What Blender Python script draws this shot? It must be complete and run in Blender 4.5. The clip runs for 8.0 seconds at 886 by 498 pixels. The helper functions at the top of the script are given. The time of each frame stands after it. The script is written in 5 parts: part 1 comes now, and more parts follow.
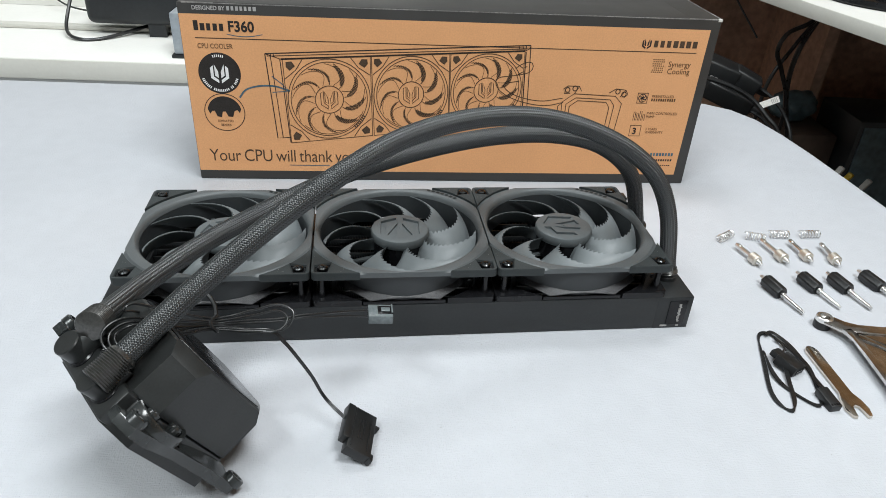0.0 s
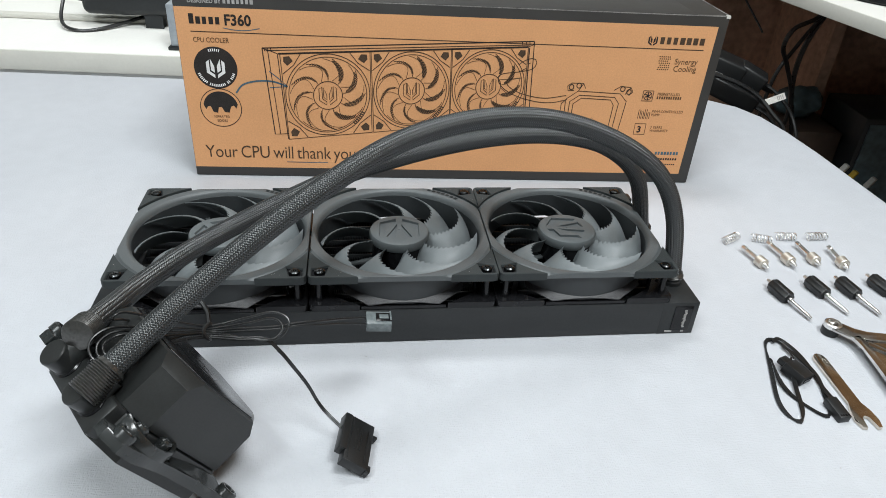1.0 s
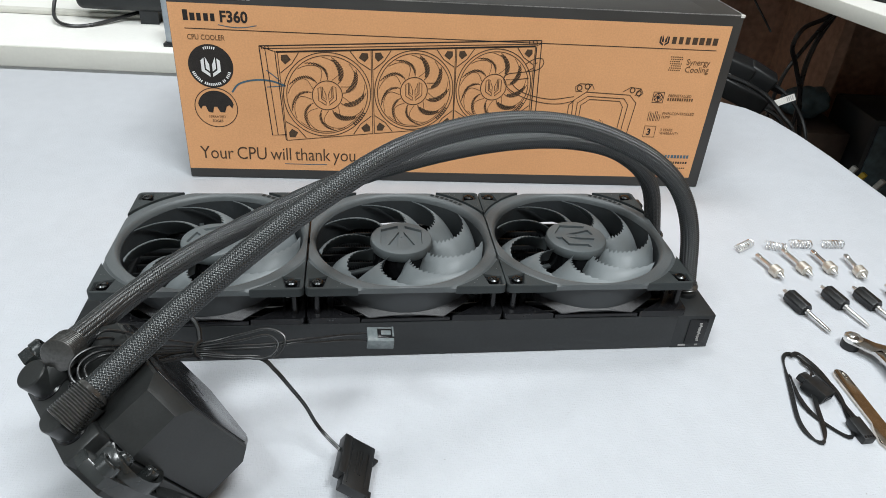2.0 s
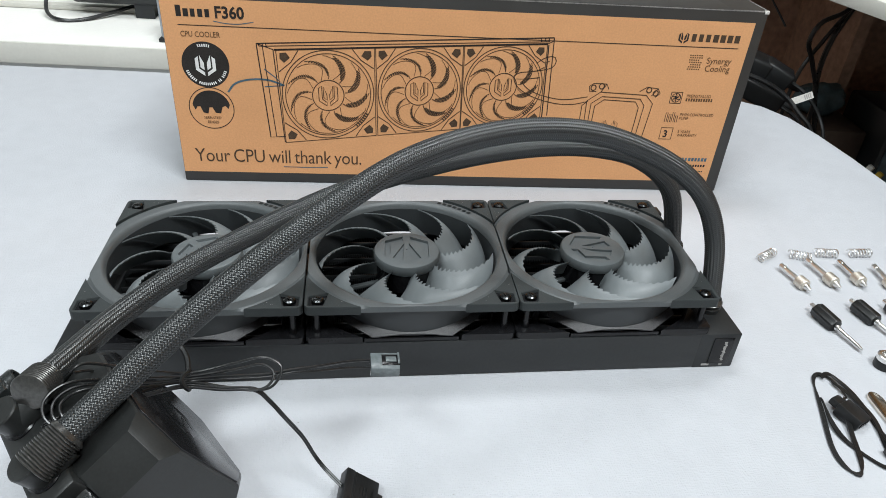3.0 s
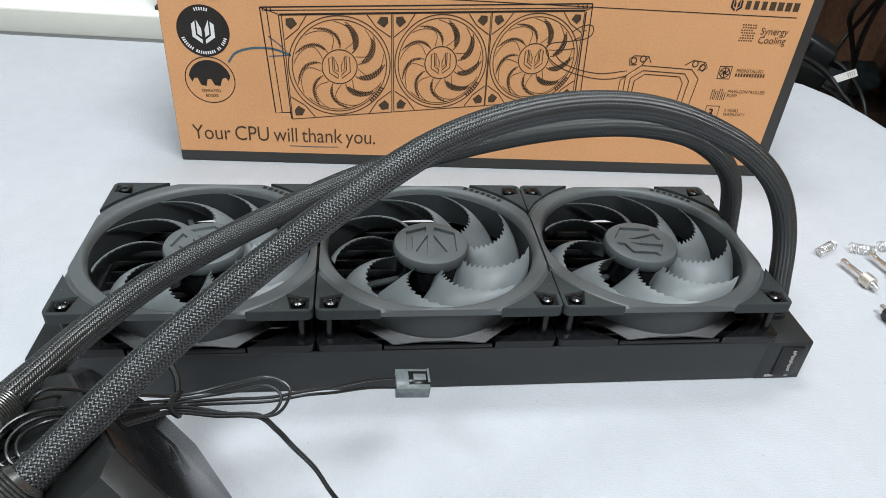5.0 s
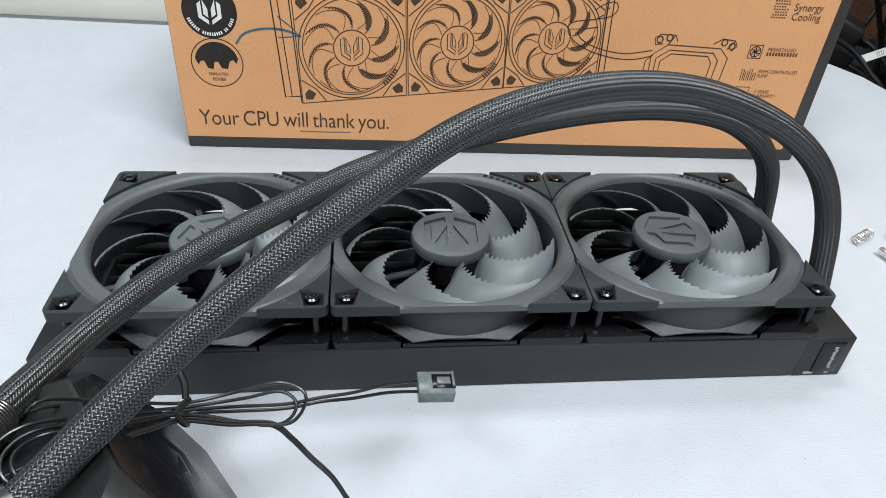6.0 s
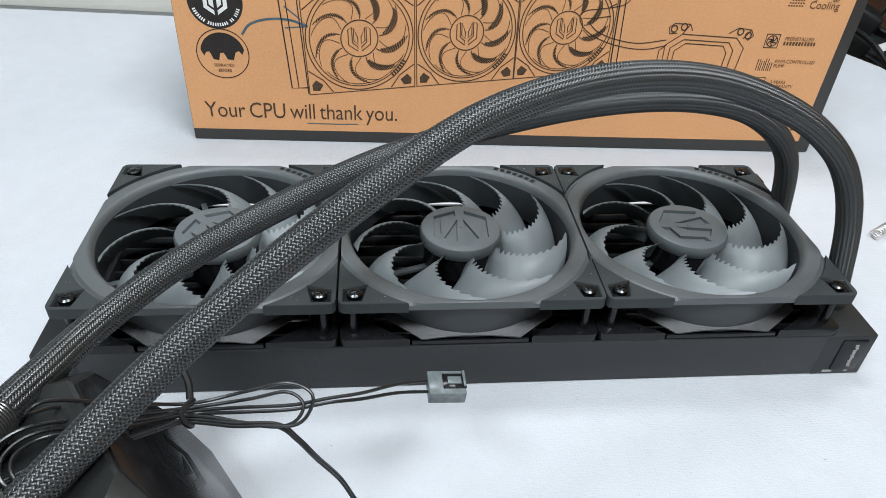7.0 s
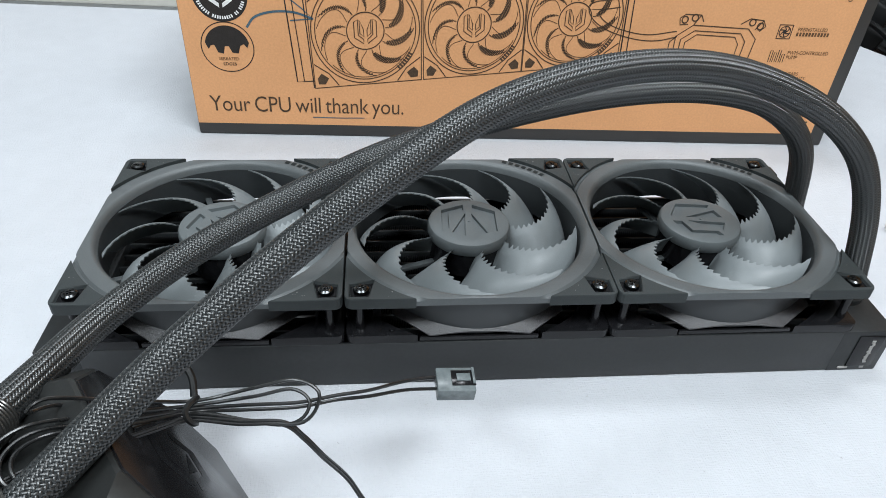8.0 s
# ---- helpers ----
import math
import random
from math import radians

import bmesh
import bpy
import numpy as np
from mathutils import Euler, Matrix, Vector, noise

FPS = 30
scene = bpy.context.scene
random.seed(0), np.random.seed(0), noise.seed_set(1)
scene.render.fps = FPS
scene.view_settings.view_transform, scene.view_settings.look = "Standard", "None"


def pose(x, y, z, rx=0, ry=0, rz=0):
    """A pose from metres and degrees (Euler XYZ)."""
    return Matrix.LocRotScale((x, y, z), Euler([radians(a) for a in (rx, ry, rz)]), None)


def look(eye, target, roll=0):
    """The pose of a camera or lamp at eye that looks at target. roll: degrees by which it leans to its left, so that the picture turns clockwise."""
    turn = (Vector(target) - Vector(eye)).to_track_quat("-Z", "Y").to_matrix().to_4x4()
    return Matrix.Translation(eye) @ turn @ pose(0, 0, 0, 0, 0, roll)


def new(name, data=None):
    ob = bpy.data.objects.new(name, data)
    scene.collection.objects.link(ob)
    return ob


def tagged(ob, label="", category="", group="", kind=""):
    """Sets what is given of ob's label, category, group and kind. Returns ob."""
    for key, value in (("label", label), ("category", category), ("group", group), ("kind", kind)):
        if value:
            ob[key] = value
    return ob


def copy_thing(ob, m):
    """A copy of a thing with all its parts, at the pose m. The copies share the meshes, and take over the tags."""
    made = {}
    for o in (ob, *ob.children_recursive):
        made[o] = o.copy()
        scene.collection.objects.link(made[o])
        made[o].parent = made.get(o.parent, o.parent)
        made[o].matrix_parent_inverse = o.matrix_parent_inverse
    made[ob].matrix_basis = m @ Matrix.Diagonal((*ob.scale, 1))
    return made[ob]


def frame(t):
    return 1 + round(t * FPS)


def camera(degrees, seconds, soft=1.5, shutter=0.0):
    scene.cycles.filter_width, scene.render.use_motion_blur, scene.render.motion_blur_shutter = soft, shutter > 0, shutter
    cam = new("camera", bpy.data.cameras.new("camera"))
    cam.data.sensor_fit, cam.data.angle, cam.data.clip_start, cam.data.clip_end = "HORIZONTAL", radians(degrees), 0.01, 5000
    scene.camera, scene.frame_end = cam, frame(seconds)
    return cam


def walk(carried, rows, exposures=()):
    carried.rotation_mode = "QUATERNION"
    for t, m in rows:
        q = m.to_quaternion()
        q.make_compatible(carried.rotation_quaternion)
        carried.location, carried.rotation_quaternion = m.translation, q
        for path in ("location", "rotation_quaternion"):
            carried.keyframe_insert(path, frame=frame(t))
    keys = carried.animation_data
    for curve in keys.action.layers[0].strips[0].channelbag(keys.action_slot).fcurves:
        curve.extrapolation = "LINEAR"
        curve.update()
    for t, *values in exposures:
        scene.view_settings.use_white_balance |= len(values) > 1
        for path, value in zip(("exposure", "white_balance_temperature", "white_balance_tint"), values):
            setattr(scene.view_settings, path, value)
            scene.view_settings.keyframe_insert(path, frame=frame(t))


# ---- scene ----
cam = camera(65.20, 8.0, soft=0.85)
PATH = [
    (0, (0.1489, -0.3673, 0.2938), (0.3986, 1.3249, -0.7426), 3.30),
    (0.5, (0.1482, -0.3592, 0.2933), (0.4040, 1.3249, -0.7548), 3.58),
    (1, (0.1498, -0.3531, 0.2945), (0.4010, 1.3250, -0.7642), 3.74),
    (2.5, (0.1485, -0.3153, 0.2872), (0.4058, 1.3527, -0.7860), 4.24),
    (3, (0.1487, -0.3003, 0.2855), (0.3985, 1.3614, -0.7991), 4.14),
    (3.5, (0.1493, -0.2914, 0.2829), (0.3960, 1.3659, -0.8091), 4.14),
    (4, (0.1487, -0.2781, 0.2776), (0.3885, 1.3669, -0.8344), 3.99),
    (4.5, (0.1447, -0.2647, 0.2690), (0.3945, 1.3756, -0.8477), 4.60),
    (6, (0.1370, -0.2324, 0.2536), (0.3549, 1.3726, -0.9196), 3.98),
    (6.5, (0.1365, -0.2307, 0.2513), (0.3439, 1.3738, -0.9245), 3.76),
    (7, (0.1366, -0.2253, 0.2504), (0.3331, 1.3674, -0.9432), 3.59),
    (7.5, (0.1359, -0.2212, 0.2500), (0.3237, 1.3608, -0.9592), 3.33),
    (8, (0.1362, -0.2213, 0.2466), (0.3154, 1.3658, -0.9572), 3.14),
]
walk(cam, [(t, look(eye, target, roll)) for t, eye, target, roll in PATH],
     exposures=[(0.0, -0.04, 6480, 10), (4.5, 0.0, 6400, 10), (6.0, 0.08, 6320, 10), (8.0, 0.12, 6260, 10)])

# ---- light ----
world = bpy.data.worlds.new("world")
scene.world = world
world.use_nodes = True
world.node_tree.nodes["Background"].inputs[0].default_value = (0.93, 0.96, 1.0, 1)
world.node_tree.nodes["Background"].inputs[1].default_value = 0.25


def panel_light(name, place, target, sx, sy, watts, colour):
    lamp = bpy.data.lights.new(name, "AREA")
    lamp.shape, lamp.size, lamp.size_y, lamp.energy, lamp.color = "RECTANGLE", sx, sy, watts, colour
    ob = new(name, lamp)
    ob.matrix_world = look(place, target)
    return ob


panel_light("ceiling_panel_lamp", (0.62, -0.58, 1.64), (0.2, 0.05, 0), 0.7, 0.4, 29, (0.93, 0.985, 1.0))
panel_light("ceiling_panel_lamp", (-0.50, -0.68, 1.64), (0.2, 0.05, 0), 0.7, 0.4, 22, (0.91, 0.985, 1.0))
panel_light("ceiling_panel_lamp", (0.2, 0.60, 1.64), (0.2, 0.1, 0), 0.7, 0.3, 12, (0.95, 0.985, 1.0))

# ---- materials ----


def mat(name, colour, rough=0.5, metal=0.0, grain=None, grain_amount=0.15, bump=0.0, bump_scale=None,
        coat=0.0, island=0.0, spec=0.5, mottle=None, mottle_amount=0.12, random_amount=0.0):
    """A surface with two scales of noise in colour and roughness, and fine relief. Scales in 1/m."""
    m = bpy.data.materials.new(name)
    m.use_nodes = True
    nt = m.node_tree
    b = nt.nodes["Principled BSDF"]
    b.inputs["Roughness"].default_value = rough
    b.inputs["Metallic"].default_value = metal
    b.inputs["Specular IOR Level"].default_value = spec
    b.inputs["Coat Weight"].default_value = coat
    b.inputs["Base Color"].default_value = (*colour, 1)
    tc = nt.nodes.new("ShaderNodeTexCoord")
    if grain:
        n1 = nt.nodes.new("ShaderNodeTexNoise")
        n1.inputs["Scale"].default_value, n1.inputs["Detail"].default_value = grain, 4
        n2 = nt.nodes.new("ShaderNodeTexNoise")
        n2.inputs["Scale"].default_value, n2.inputs["Detail"].default_value = mottle or grain / 12, 3
        for n in (n1, n2):
            nt.links.new(tc.outputs["Object"], n.inputs["Vector"])
        last = None
        for n, amount in ((n1, grain_amount), (n2, mottle_amount)):
            ramp = nt.nodes.new("ShaderNodeMapRange")
            ramp.inputs["From Min"].default_value, ramp.inputs["From Max"].default_value = 0.3, 0.7
            ramp.inputs["To Min"].default_value, ramp.inputs["To Max"].default_value = 1 - amount, 1 + amount
            nt.links.new(n.outputs["Fac"], ramp.inputs["Value"])
            mix = nt.nodes.new("ShaderNodeVectorMath")
            mix.operation = "SCALE"
            if last is None:
                mix.inputs[0].default_value = colour
            else:
                nt.links.new(last, mix.inputs[0])
            nt.links.new(ramp.outputs["Result"], mix.inputs["Scale"])
            last = mix.outputs[0]
        nt.links.new(last, b.inputs["Base Color"])
        rr = nt.nodes.new("ShaderNodeMapRange")
        rr.inputs["To Min"].default_value, rr.inputs["To Max"].default_value = max(0.02, rough - 0.08), min(1, rough + 0.08)
        nt.links.new(n2.outputs["Fac"], rr.inputs["Value"])
        nt.links.new(rr.outputs["Result"], b.inputs["Roughness"])
    if bump:
        nb = nt.nodes.new("ShaderNodeTexNoise")
        nb.inputs["Scale"].default_value, nb.inputs["Detail"].default_value = bump_scale or (grain or 500), 3
        nt.links.new(tc.outputs["Object"], nb.inputs["Vector"])
        bp = nt.nodes.new("ShaderNodeBump")
        bp.inputs["Strength"].default_value, bp.inputs["Distance"].default_value = bump, 0.0004
        nt.links.new(nb.outputs["Fac"], bp.inputs["Height"])
        nt.links.new(bp.outputs["Normal"], b.inputs["Normal"])
    return m


def cloth_material():
    """White woven tablecloth: fine threads, faint creases and specks."""
    m = mat("white_tablecloth", (0.490, 0.501, 0.530), 0.9, grain=60, grain_amount=0.02, mottle=6, mottle_amount=0.035, spec=0.15)
    nt = m.node_tree
    b = nt.nodes["Principled BSDF"]
    tc = nt.nodes.new("ShaderNodeTexCoord")
    weave = []
    for stretch in ((1.0, 0.22, 1.0), (0.22, 1.0, 1.0)):
        mp = nt.nodes.new("ShaderNodeMapping")
        mp.inputs["Scale"].default_value = stretch
        nt.links.new(tc.outputs["Object"], mp.inputs["Vector"])
        w = nt.nodes.new("ShaderNodeTexNoise")
        w.inputs["Scale"].default_value, w.inputs["Detail"].default_value = 1300, 2
        nt.links.new(mp.outputs["Vector"], w.inputs["Vector"])
        weave.append(w)
    add = nt.nodes.new("ShaderNodeMath")
    add.operation = "ADD"
    nt.links.new(weave[0].outputs["Fac"], add.inputs[0])
    nt.links.new(weave[1].outputs["Fac"], add.inputs[1])
    crease = nt.nodes.new("ShaderNodeTexNoise")
    crease.inputs["Scale"].default_value, crease.inputs["Detail"].default_value = 9, 2
    nt.links.new(tc.outputs["Object"], crease.inputs["Vector"])
    b1 = nt.nodes.new("ShaderNodeBump")
    b1.inputs["Strength"].default_value, b1.inputs["Distance"].default_value = 0.5, 0.007
    nt.links.new(crease.outputs["Fac"], b1.inputs["Height"])
    b2 = nt.nodes.new("ShaderNodeBump")
    b2.inputs["Strength"].default_value, b2.inputs["Distance"].default_value = 0.55, 0.0006
    nt.links.new(add.outputs[0], b2.inputs["Height"])
    nt.links.new(b1.outputs["Normal"], b2.inputs["Normal"])
    nt.links.new(b2.outputs["Normal"], b.inputs["Normal"])
    return m


CLOTH = cloth_material()
FRAME = mat("black_fan_plastic", (0.080, 0.088, 0.091), 0.44, mottle_amount=0.04, grain=2600, grain_amount=0.10, bump=0.2, bump_scale=2500)
# same plastic as the frame, darkened so the duct's shade is in its colour
DUCT = mat("shade_toned_fan_plastic", (0.028, 0.031, 0.033), 0.45, grain=2600, grain_amount=0.12, mottle_amount=0.05, bump=0.2, bump_scale=2500)
PAD = mat("black_rubber_pad", (0.034, 0.039, 0.040), 0.55, spec=0.22, grain=2600, grain_amount=0.12, mottle_amount=0.05, bump=0.3, bump_scale=3000)
BLADE = mat("satin_grey_black_blade", (0.165, 0.182, 0.188), 0.45, mottle_amount=0.03, grain=2600, grain_amount=0.06, bump=0.10, bump_scale=2600)
HUB = mat("satin_black_hub", (0.100, 0.112, 0.116), 0.46, spec=0.4, grain=2600, grain_amount=0.08, mottle_amount=0.04, bump=0.15, bump_scale=2600)
FACET = mat("speckled_grey_facet", (0.036, 0.035, 0.037), 0.36, grain=2600, grain_amount=0.85, bump=0.4, bump_scale=3000)
GLOSS = mat("glossy_black_plastic", (0.008, 0.008, 0.009), 0.16, grain=300, grain_amount=0.2, spec=0.35)
RAD = mat("black_painted_aluminium", (0.0165, 0.018, 0.019), 0.40, spec=0.45, grain=500, grain_amount=0.15, bump=0.08, bump_scale=2500)
FIN = mat("black_fin_stock", (0.012, 0.012, 0.012), 0.4, metal=0.3, grain=600, grain_amount=0.3)
RUBBER = mat("black_hose_rubber", (0.008, 0.008, 0.009), 0.6, grain=600, grain_amount=0.2)
STRAND = mat("glossy_black_nylon_yarn", (0.0145, 0.0165, 0.0175), 0.33, spec=1.0, grain=3000, grain_amount=0.25, mottle=40, mottle_amount=0.08, bump=0.1, bump_scale=4000)
FERRULE = mat("ribbed_black_ferrule", (0.10, 0.098, 0.094), 0.28, metal=0.75, grain=800, grain_amount=0.2)
PUMPM = mat("satin_black_pump_housing", (0.018, 0.0190, 0.0188), 0.34, spec=0.45, grain=900, grain_amount=0.15, bump=0.08, bump_scale=2600)
FACE = mat("polished_black_face", (0.01, 0.01, 0.011), 0.2, spec=0.3, grain=80, grain_amount=0.1)
BRACKET = mat("dark_film_covered_steel", (0.019, 0.021, 0.021), 0.2, spec=0.6, grain=160, grain_amount=0.25, mottle=60, mottle_amount=0.15, bump=0.25, bump_scale=260)
WIRE = mat("black_wire_insulation", (0.010, 0.0103, 0.0108), 0.3, spec=0.6, grain=900, grain_amount=0.2)
CONN = mat("black_nylon_connector", (0.0095, 0.0100, 0.0105), 0.4, grain=900, grain_amount=0.2, bump=0.1, bump_scale=2500)
SHINY = mat("grey_moulded_connector", (0.13, 0.15, 0.155), 0.25, grain=500, grain_amount=0.2)
CHROME = mat("polished_nickel", (0.80, 0.79, 0.77), 0.28, metal=1, grain=500, grain_amount=0.08)
BRUSHED = mat("nickel_plated_brass", (0.70, 0.655, 0.58), 0.5, metal=1, grain=900, grain_amount=0.15)
STEEL = mat("bare_spring_steel", (0.64, 0.62, 0.60), 0.17, metal=1, grain=200, grain_amount=0.15, mottle=40, mottle_amount=0.2)
WRENCHM = mat("polished_steel_wrench", (0.66, 0.60, 0.52), 0.16, metal=1, grain=160, grain_amount=0.12, mottle=40)
SCREW = mat("black_zinc_screw", (0.085, 0.088, 0.09), 0.22, metal=1, grain=900, grain_amount=0.2)
KRAFT = mat("printed_kraft_board", (0.68, 0.342, 0.157), 0.7, grain=700, grain_amount=0.06, mottle=25, mottle_amount=0.03, bump=0.12, bump_scale=900, spec=0.3)
BORDER = mat("charcoal_printed_board", (0.036, 0.034, 0.032), 0.46, grain=1500, grain_amount=0.12, mottle=30, mottle_amount=0.08, bump=0.1, bump_scale=900, spec=0.5)
INK = mat("dark_printing_ink", (0.028, 0.024, 0.022), 0.7, grain=1500, grain_amount=0.2, spec=0.2)
INKSOFT = mat("thin_brown_ink", (0.12, 0.065, 0.032), 0.7, grain=1500, grain_amount=0.2, spec=0.2)
BLUE = mat("slate_blue_ink", (0.07, 0.13, 0.17), 0.7, grain=1500, grain_amount=0.2, spec=0.2)
PENCIL = mat("thin_dark_brown_line_ink", (0.075, 0.048, 0.030), 0.7, grain=1500, grain_amount=0.25, spec=0.2)
WHITEINK = mat("white_printing_ink", (0.75, 0.74, 0.73), 0.7, grain=1500, grain_amount=0.05, spec=0.2)
GREYINK = mat("grey_printing_ink", (0.36, 0.35, 0.34), 0.7, grain=1500, grain_amount=0.05, spec=0.2)
WHITE = mat("white_laminate", (0.80, 0.79, 0.75), 0.4, grain=300, grain_amount=0.015, mottle=8, mottle_amount=0.03)
EDGE = mat("cream_edge_band", (0.60, 0.585, 0.53), 0.45, grain=300, grain_amount=0.02, mottle=10, mottle_amount=0.04)
WALL = mat("white_wall_paint", (0.68, 0.70, 0.70), 0.8, grain=200, grain_amount=0.02, mottle=4, mottle_amount=0.04, bump=0.1, bump_scale=300)
WOOD = mat("dark_brown_wood_panel", (0.46, 0.285, 0.20), 0.55, grain=90, grain_amount=0.2, mottle=7, mottle_amount=0.3)
BROWNWALL = mat("brown_wall_boards", (0.36, 0.205, 0.095), 0.6, grain=60, grain_amount=0.15, mottle=4, mottle_amount=0.2)
FLOORM = mat("dark_brown_floor", (0.06, 0.04, 0.03), 0.5, grain=60, grain_amount=0.2, mottle=5, mottle_amount=0.3)
DARKBOX = mat("black_appliance_shell", (0.012, 0.014, 0.016), 0.45, grain=300, grain_amount=0.15)
TEAL = mat("dull_blue_grey_plastic", (0.075, 0.115, 0.130), 0.5, grain=100, grain_amount=0.3)
YELLOW = mat("yellow_plug_plastic", (0.55, 0.36, 0.03), 0.5, grain=300, grain_amount=0.1)
TAG = mat("white_paper_tag", (0.6, 0.58, 0.54), 0.8, grain=300, grain_amount=0.1)

# ---- mesh helpers ----


def link(name, me, material, parent=None, label=""):
    if material and not me.materials:
        me.materials.append(material)
    ob = new(name, me)
    if parent:
        ob.parent = parent
    if label:
        ob["label"] = label
    return ob


def part(name, bm, material, parent, label="", smooth=30):
    me = bpy.data.meshes.new(name)
    bmesh.ops.recalc_face_normals(bm, faces=bm.faces)
    if smooth:
        for f in bm.faces:
            f.smooth = True
        for e in bm.edges:
            if len(e.link_faces) == 2 and e.calc_face_angle(0) > radians(smooth):
                e.smooth = False
    bm.to_mesh(me)
    bm.free()
    return link(name, me, material, parent, label)


def thing(name, label, category, group="", m=None, kind=""):
    ob = new(name)
    ob.empty_display_size = 0.01
    if m is not None:
        ob.matrix_world = m
    return tagged(ob, label, category, group, kind)


def block(bm, a, b, bevel=0.0, m=None, seg=2):
    """An axis-parallel block from corner a to corner b, with rounded edges."""
    r = bmesh.ops.create_cube(bm, size=1)
    vs = r["verts"]
    for v in vs:
        v.co = Vector([a[i] + (v.co[i] + 0.5) * (b[i] - a[i]) for i in range(3)])
    es = list({e for v in vs for e in v.link_edges})
    if bevel:
        out = bmesh.ops.bevel(bm, geom=es, offset=bevel, segments=seg, affect="EDGES", profile=0.5)
        vs = list({v for f in out["faces"] for v in f.verts} | {v for v in vs if v.is_valid})
    if m is not None:
        bmesh.ops.transform(bm, matrix=m, verts=vs)
    return vs


def lathe(bm, profile, n=32, m=None, closed=False):
    """Turns (radius, height) points round z."""
    rings = []
    for r, z in profile:
        if r < 1e-7:
            rings.append([bm.verts.new((0, 0, z))])
        else:
            rings.append([bm.verts.new((r * math.cos(2 * math.pi * i / n), r * math.sin(2 * math.pi * i / n), z)) for i in range(n)])
    pairs = list(zip(rings, rings[1:]))
    if closed:
        pairs.append((rings[-1], rings[0]))
    for a, b in pairs:
        for i in range(n):
            j = (i + 1) % n
            if len(a) == 1 and len(b) > 1:
                bm.faces.new((a[0], b[i], b[j]))
            elif len(b) == 1 and len(a) > 1:
                bm.faces.new((a[i], a[j], b[0]))
            elif len(a) > 1:
                bm.faces.new((a[i], a[j], b[j], b[i]))
    if m is not None:
        bmesh.ops.transform(bm, matrix=m, verts=[v for r in rings for v in r])
    return [v for r in rings for v in r]


def slab(bm, outline, z0, z1, m=None, bevel=0.0):
    """A flat piece of the given (x, y) outline between two heights."""
    lo = [bm.verts.new((x, y, z0)) for x, y in outline]
    hi = [bm.verts.new((x, y, z1)) for x, y in outline]
    n = len(outline)
    bm.faces.new(lo[::-1])
    top = bm.faces.new(hi)
    for i in range(n):
        bm.faces.new((lo[i], lo[(i + 1) % n], hi[(i + 1) % n], hi[i]))
    vs = lo + hi
    if bevel:
        out = bmesh.ops.bevel(bm, geom=list(top.edges), offset=bevel, segments=2, affect="EDGES", profile=0.5)
        vs = list({v for f in out["faces"] for v in f.verts} | {v for v in vs if v.is_valid})
    if m is not None:
        bmesh.ops.transform(bm, matrix=m, verts=vs)
    return vs


def spline(points, n):
    """n + 1 points along a smooth curve through the given ones, evenly by length."""
    p = [Vector(q) for q in points]
    p = [p[0] * 2 - p[1]] + p + [p[-1] * 2 - p[-2]]
    raw = []
    for i in range(1, len(p) - 2):
        for k in range(24):
            t = k / 24
            a, b, c, d = p[i - 1], p[i], p[i + 1], p[i + 2]
            raw.append(0.5 * (2 * b + (c - a) * t + (2 * a - 5 * b + 4 * c - d) * t * t + (3 * b - a - 3 * c + d) * t ** 3))
    raw.append(p[-2])
    dist = [0.0]
    for a, b in zip(raw, raw[1:]):
        dist.append(dist[-1] + (b - a).length)
    out, j = [], 0
    for i in range(n + 1):
        want = dist[-1] * i / n
        while j < len(raw) - 2 and dist[j + 1] < want:
            j += 1
        step = dist[j + 1] - dist[j]
        out.append(raw[j].lerp(raw[j + 1], (want - dist[j]) / step if step else 0))
    return out, dist[-1]


def frames(points):
    """Tangent and two normals along a line of points, carried without twist."""
    out, prev = [], None
    for i, p in enumerate(points):
        t = (points[min(i + 1, len(points) - 1)] - points[max(i - 1, 0)]).normalized()
        if prev is None:
            a = t.cross(Vector((0, 0, 1)))
            if a.length < 0.1:
                a = t.cross(Vector((0, 1, 0)))
        else:
            a = prev - t * prev.dot(t)
        a.normalize()
        prev = a
        out.append((t, a, t.cross(a)))
    return out


def tube(bm, points, radius, sides=10, n=None, flat=1.0):
    """A round (or flattened) wire along a smooth curve."""
    pts, length = spline(points, n or max(8, int(len(points) * 7)))
    fr = frames(pts)
    rings = []
    for p, (t, a, b) in zip(pts, fr):
        rings.append([bm.verts.new(p + a * radius * math.cos(2 * math.pi * k / sides) + b * radius * flat * math.sin(2 * math.pi * k / sides)) for k in range(sides)])
    for r0, r1 in zip(rings, rings[1:]):
        for k in range(sides):
            bm.faces.new((r0[k], r0[(k + 1) % sides], r1[(k + 1) % sides], r1[k]))
    bm.faces.new(rings[0][::-1])
    bm.faces.new(rings[-1])
    return [v for r in rings for v in r]


def along(a, b, up=(0, 0, 1)):
    """The pose whose z axis runs from a to b."""
    a, b = Vector(a), Vector(b)
    return Matrix.Translation(a) @ (b - a).to_track_quat("Z", "Y").to_matrix().to_4x4()


def text_mesh(name, words, size, material, parent, m, label="", spacing=1.0, squeeze=1.0, bold=0.0, gap=1.0):
    cu = bpy.data.curves.new(name, "FONT")
    cu.body, cu.size, cu.space_character, cu.offset = words, size, spacing, bold
    cu.resolution_u, cu.space_word = 3, gap
    tmp = bpy.data.objects.new(name, cu)
    me = bpy.data.meshes.new_from_object(tmp)
    bpy.data.objects.remove(tmp)
    bpy.data.curves.remove(cu)
    me.materials.clear()
    me.transform(m @ Matrix.Diagonal((squeeze, 1, 1, 1)))
    return link(name, me, material, parent, label)


# ---- structure ----


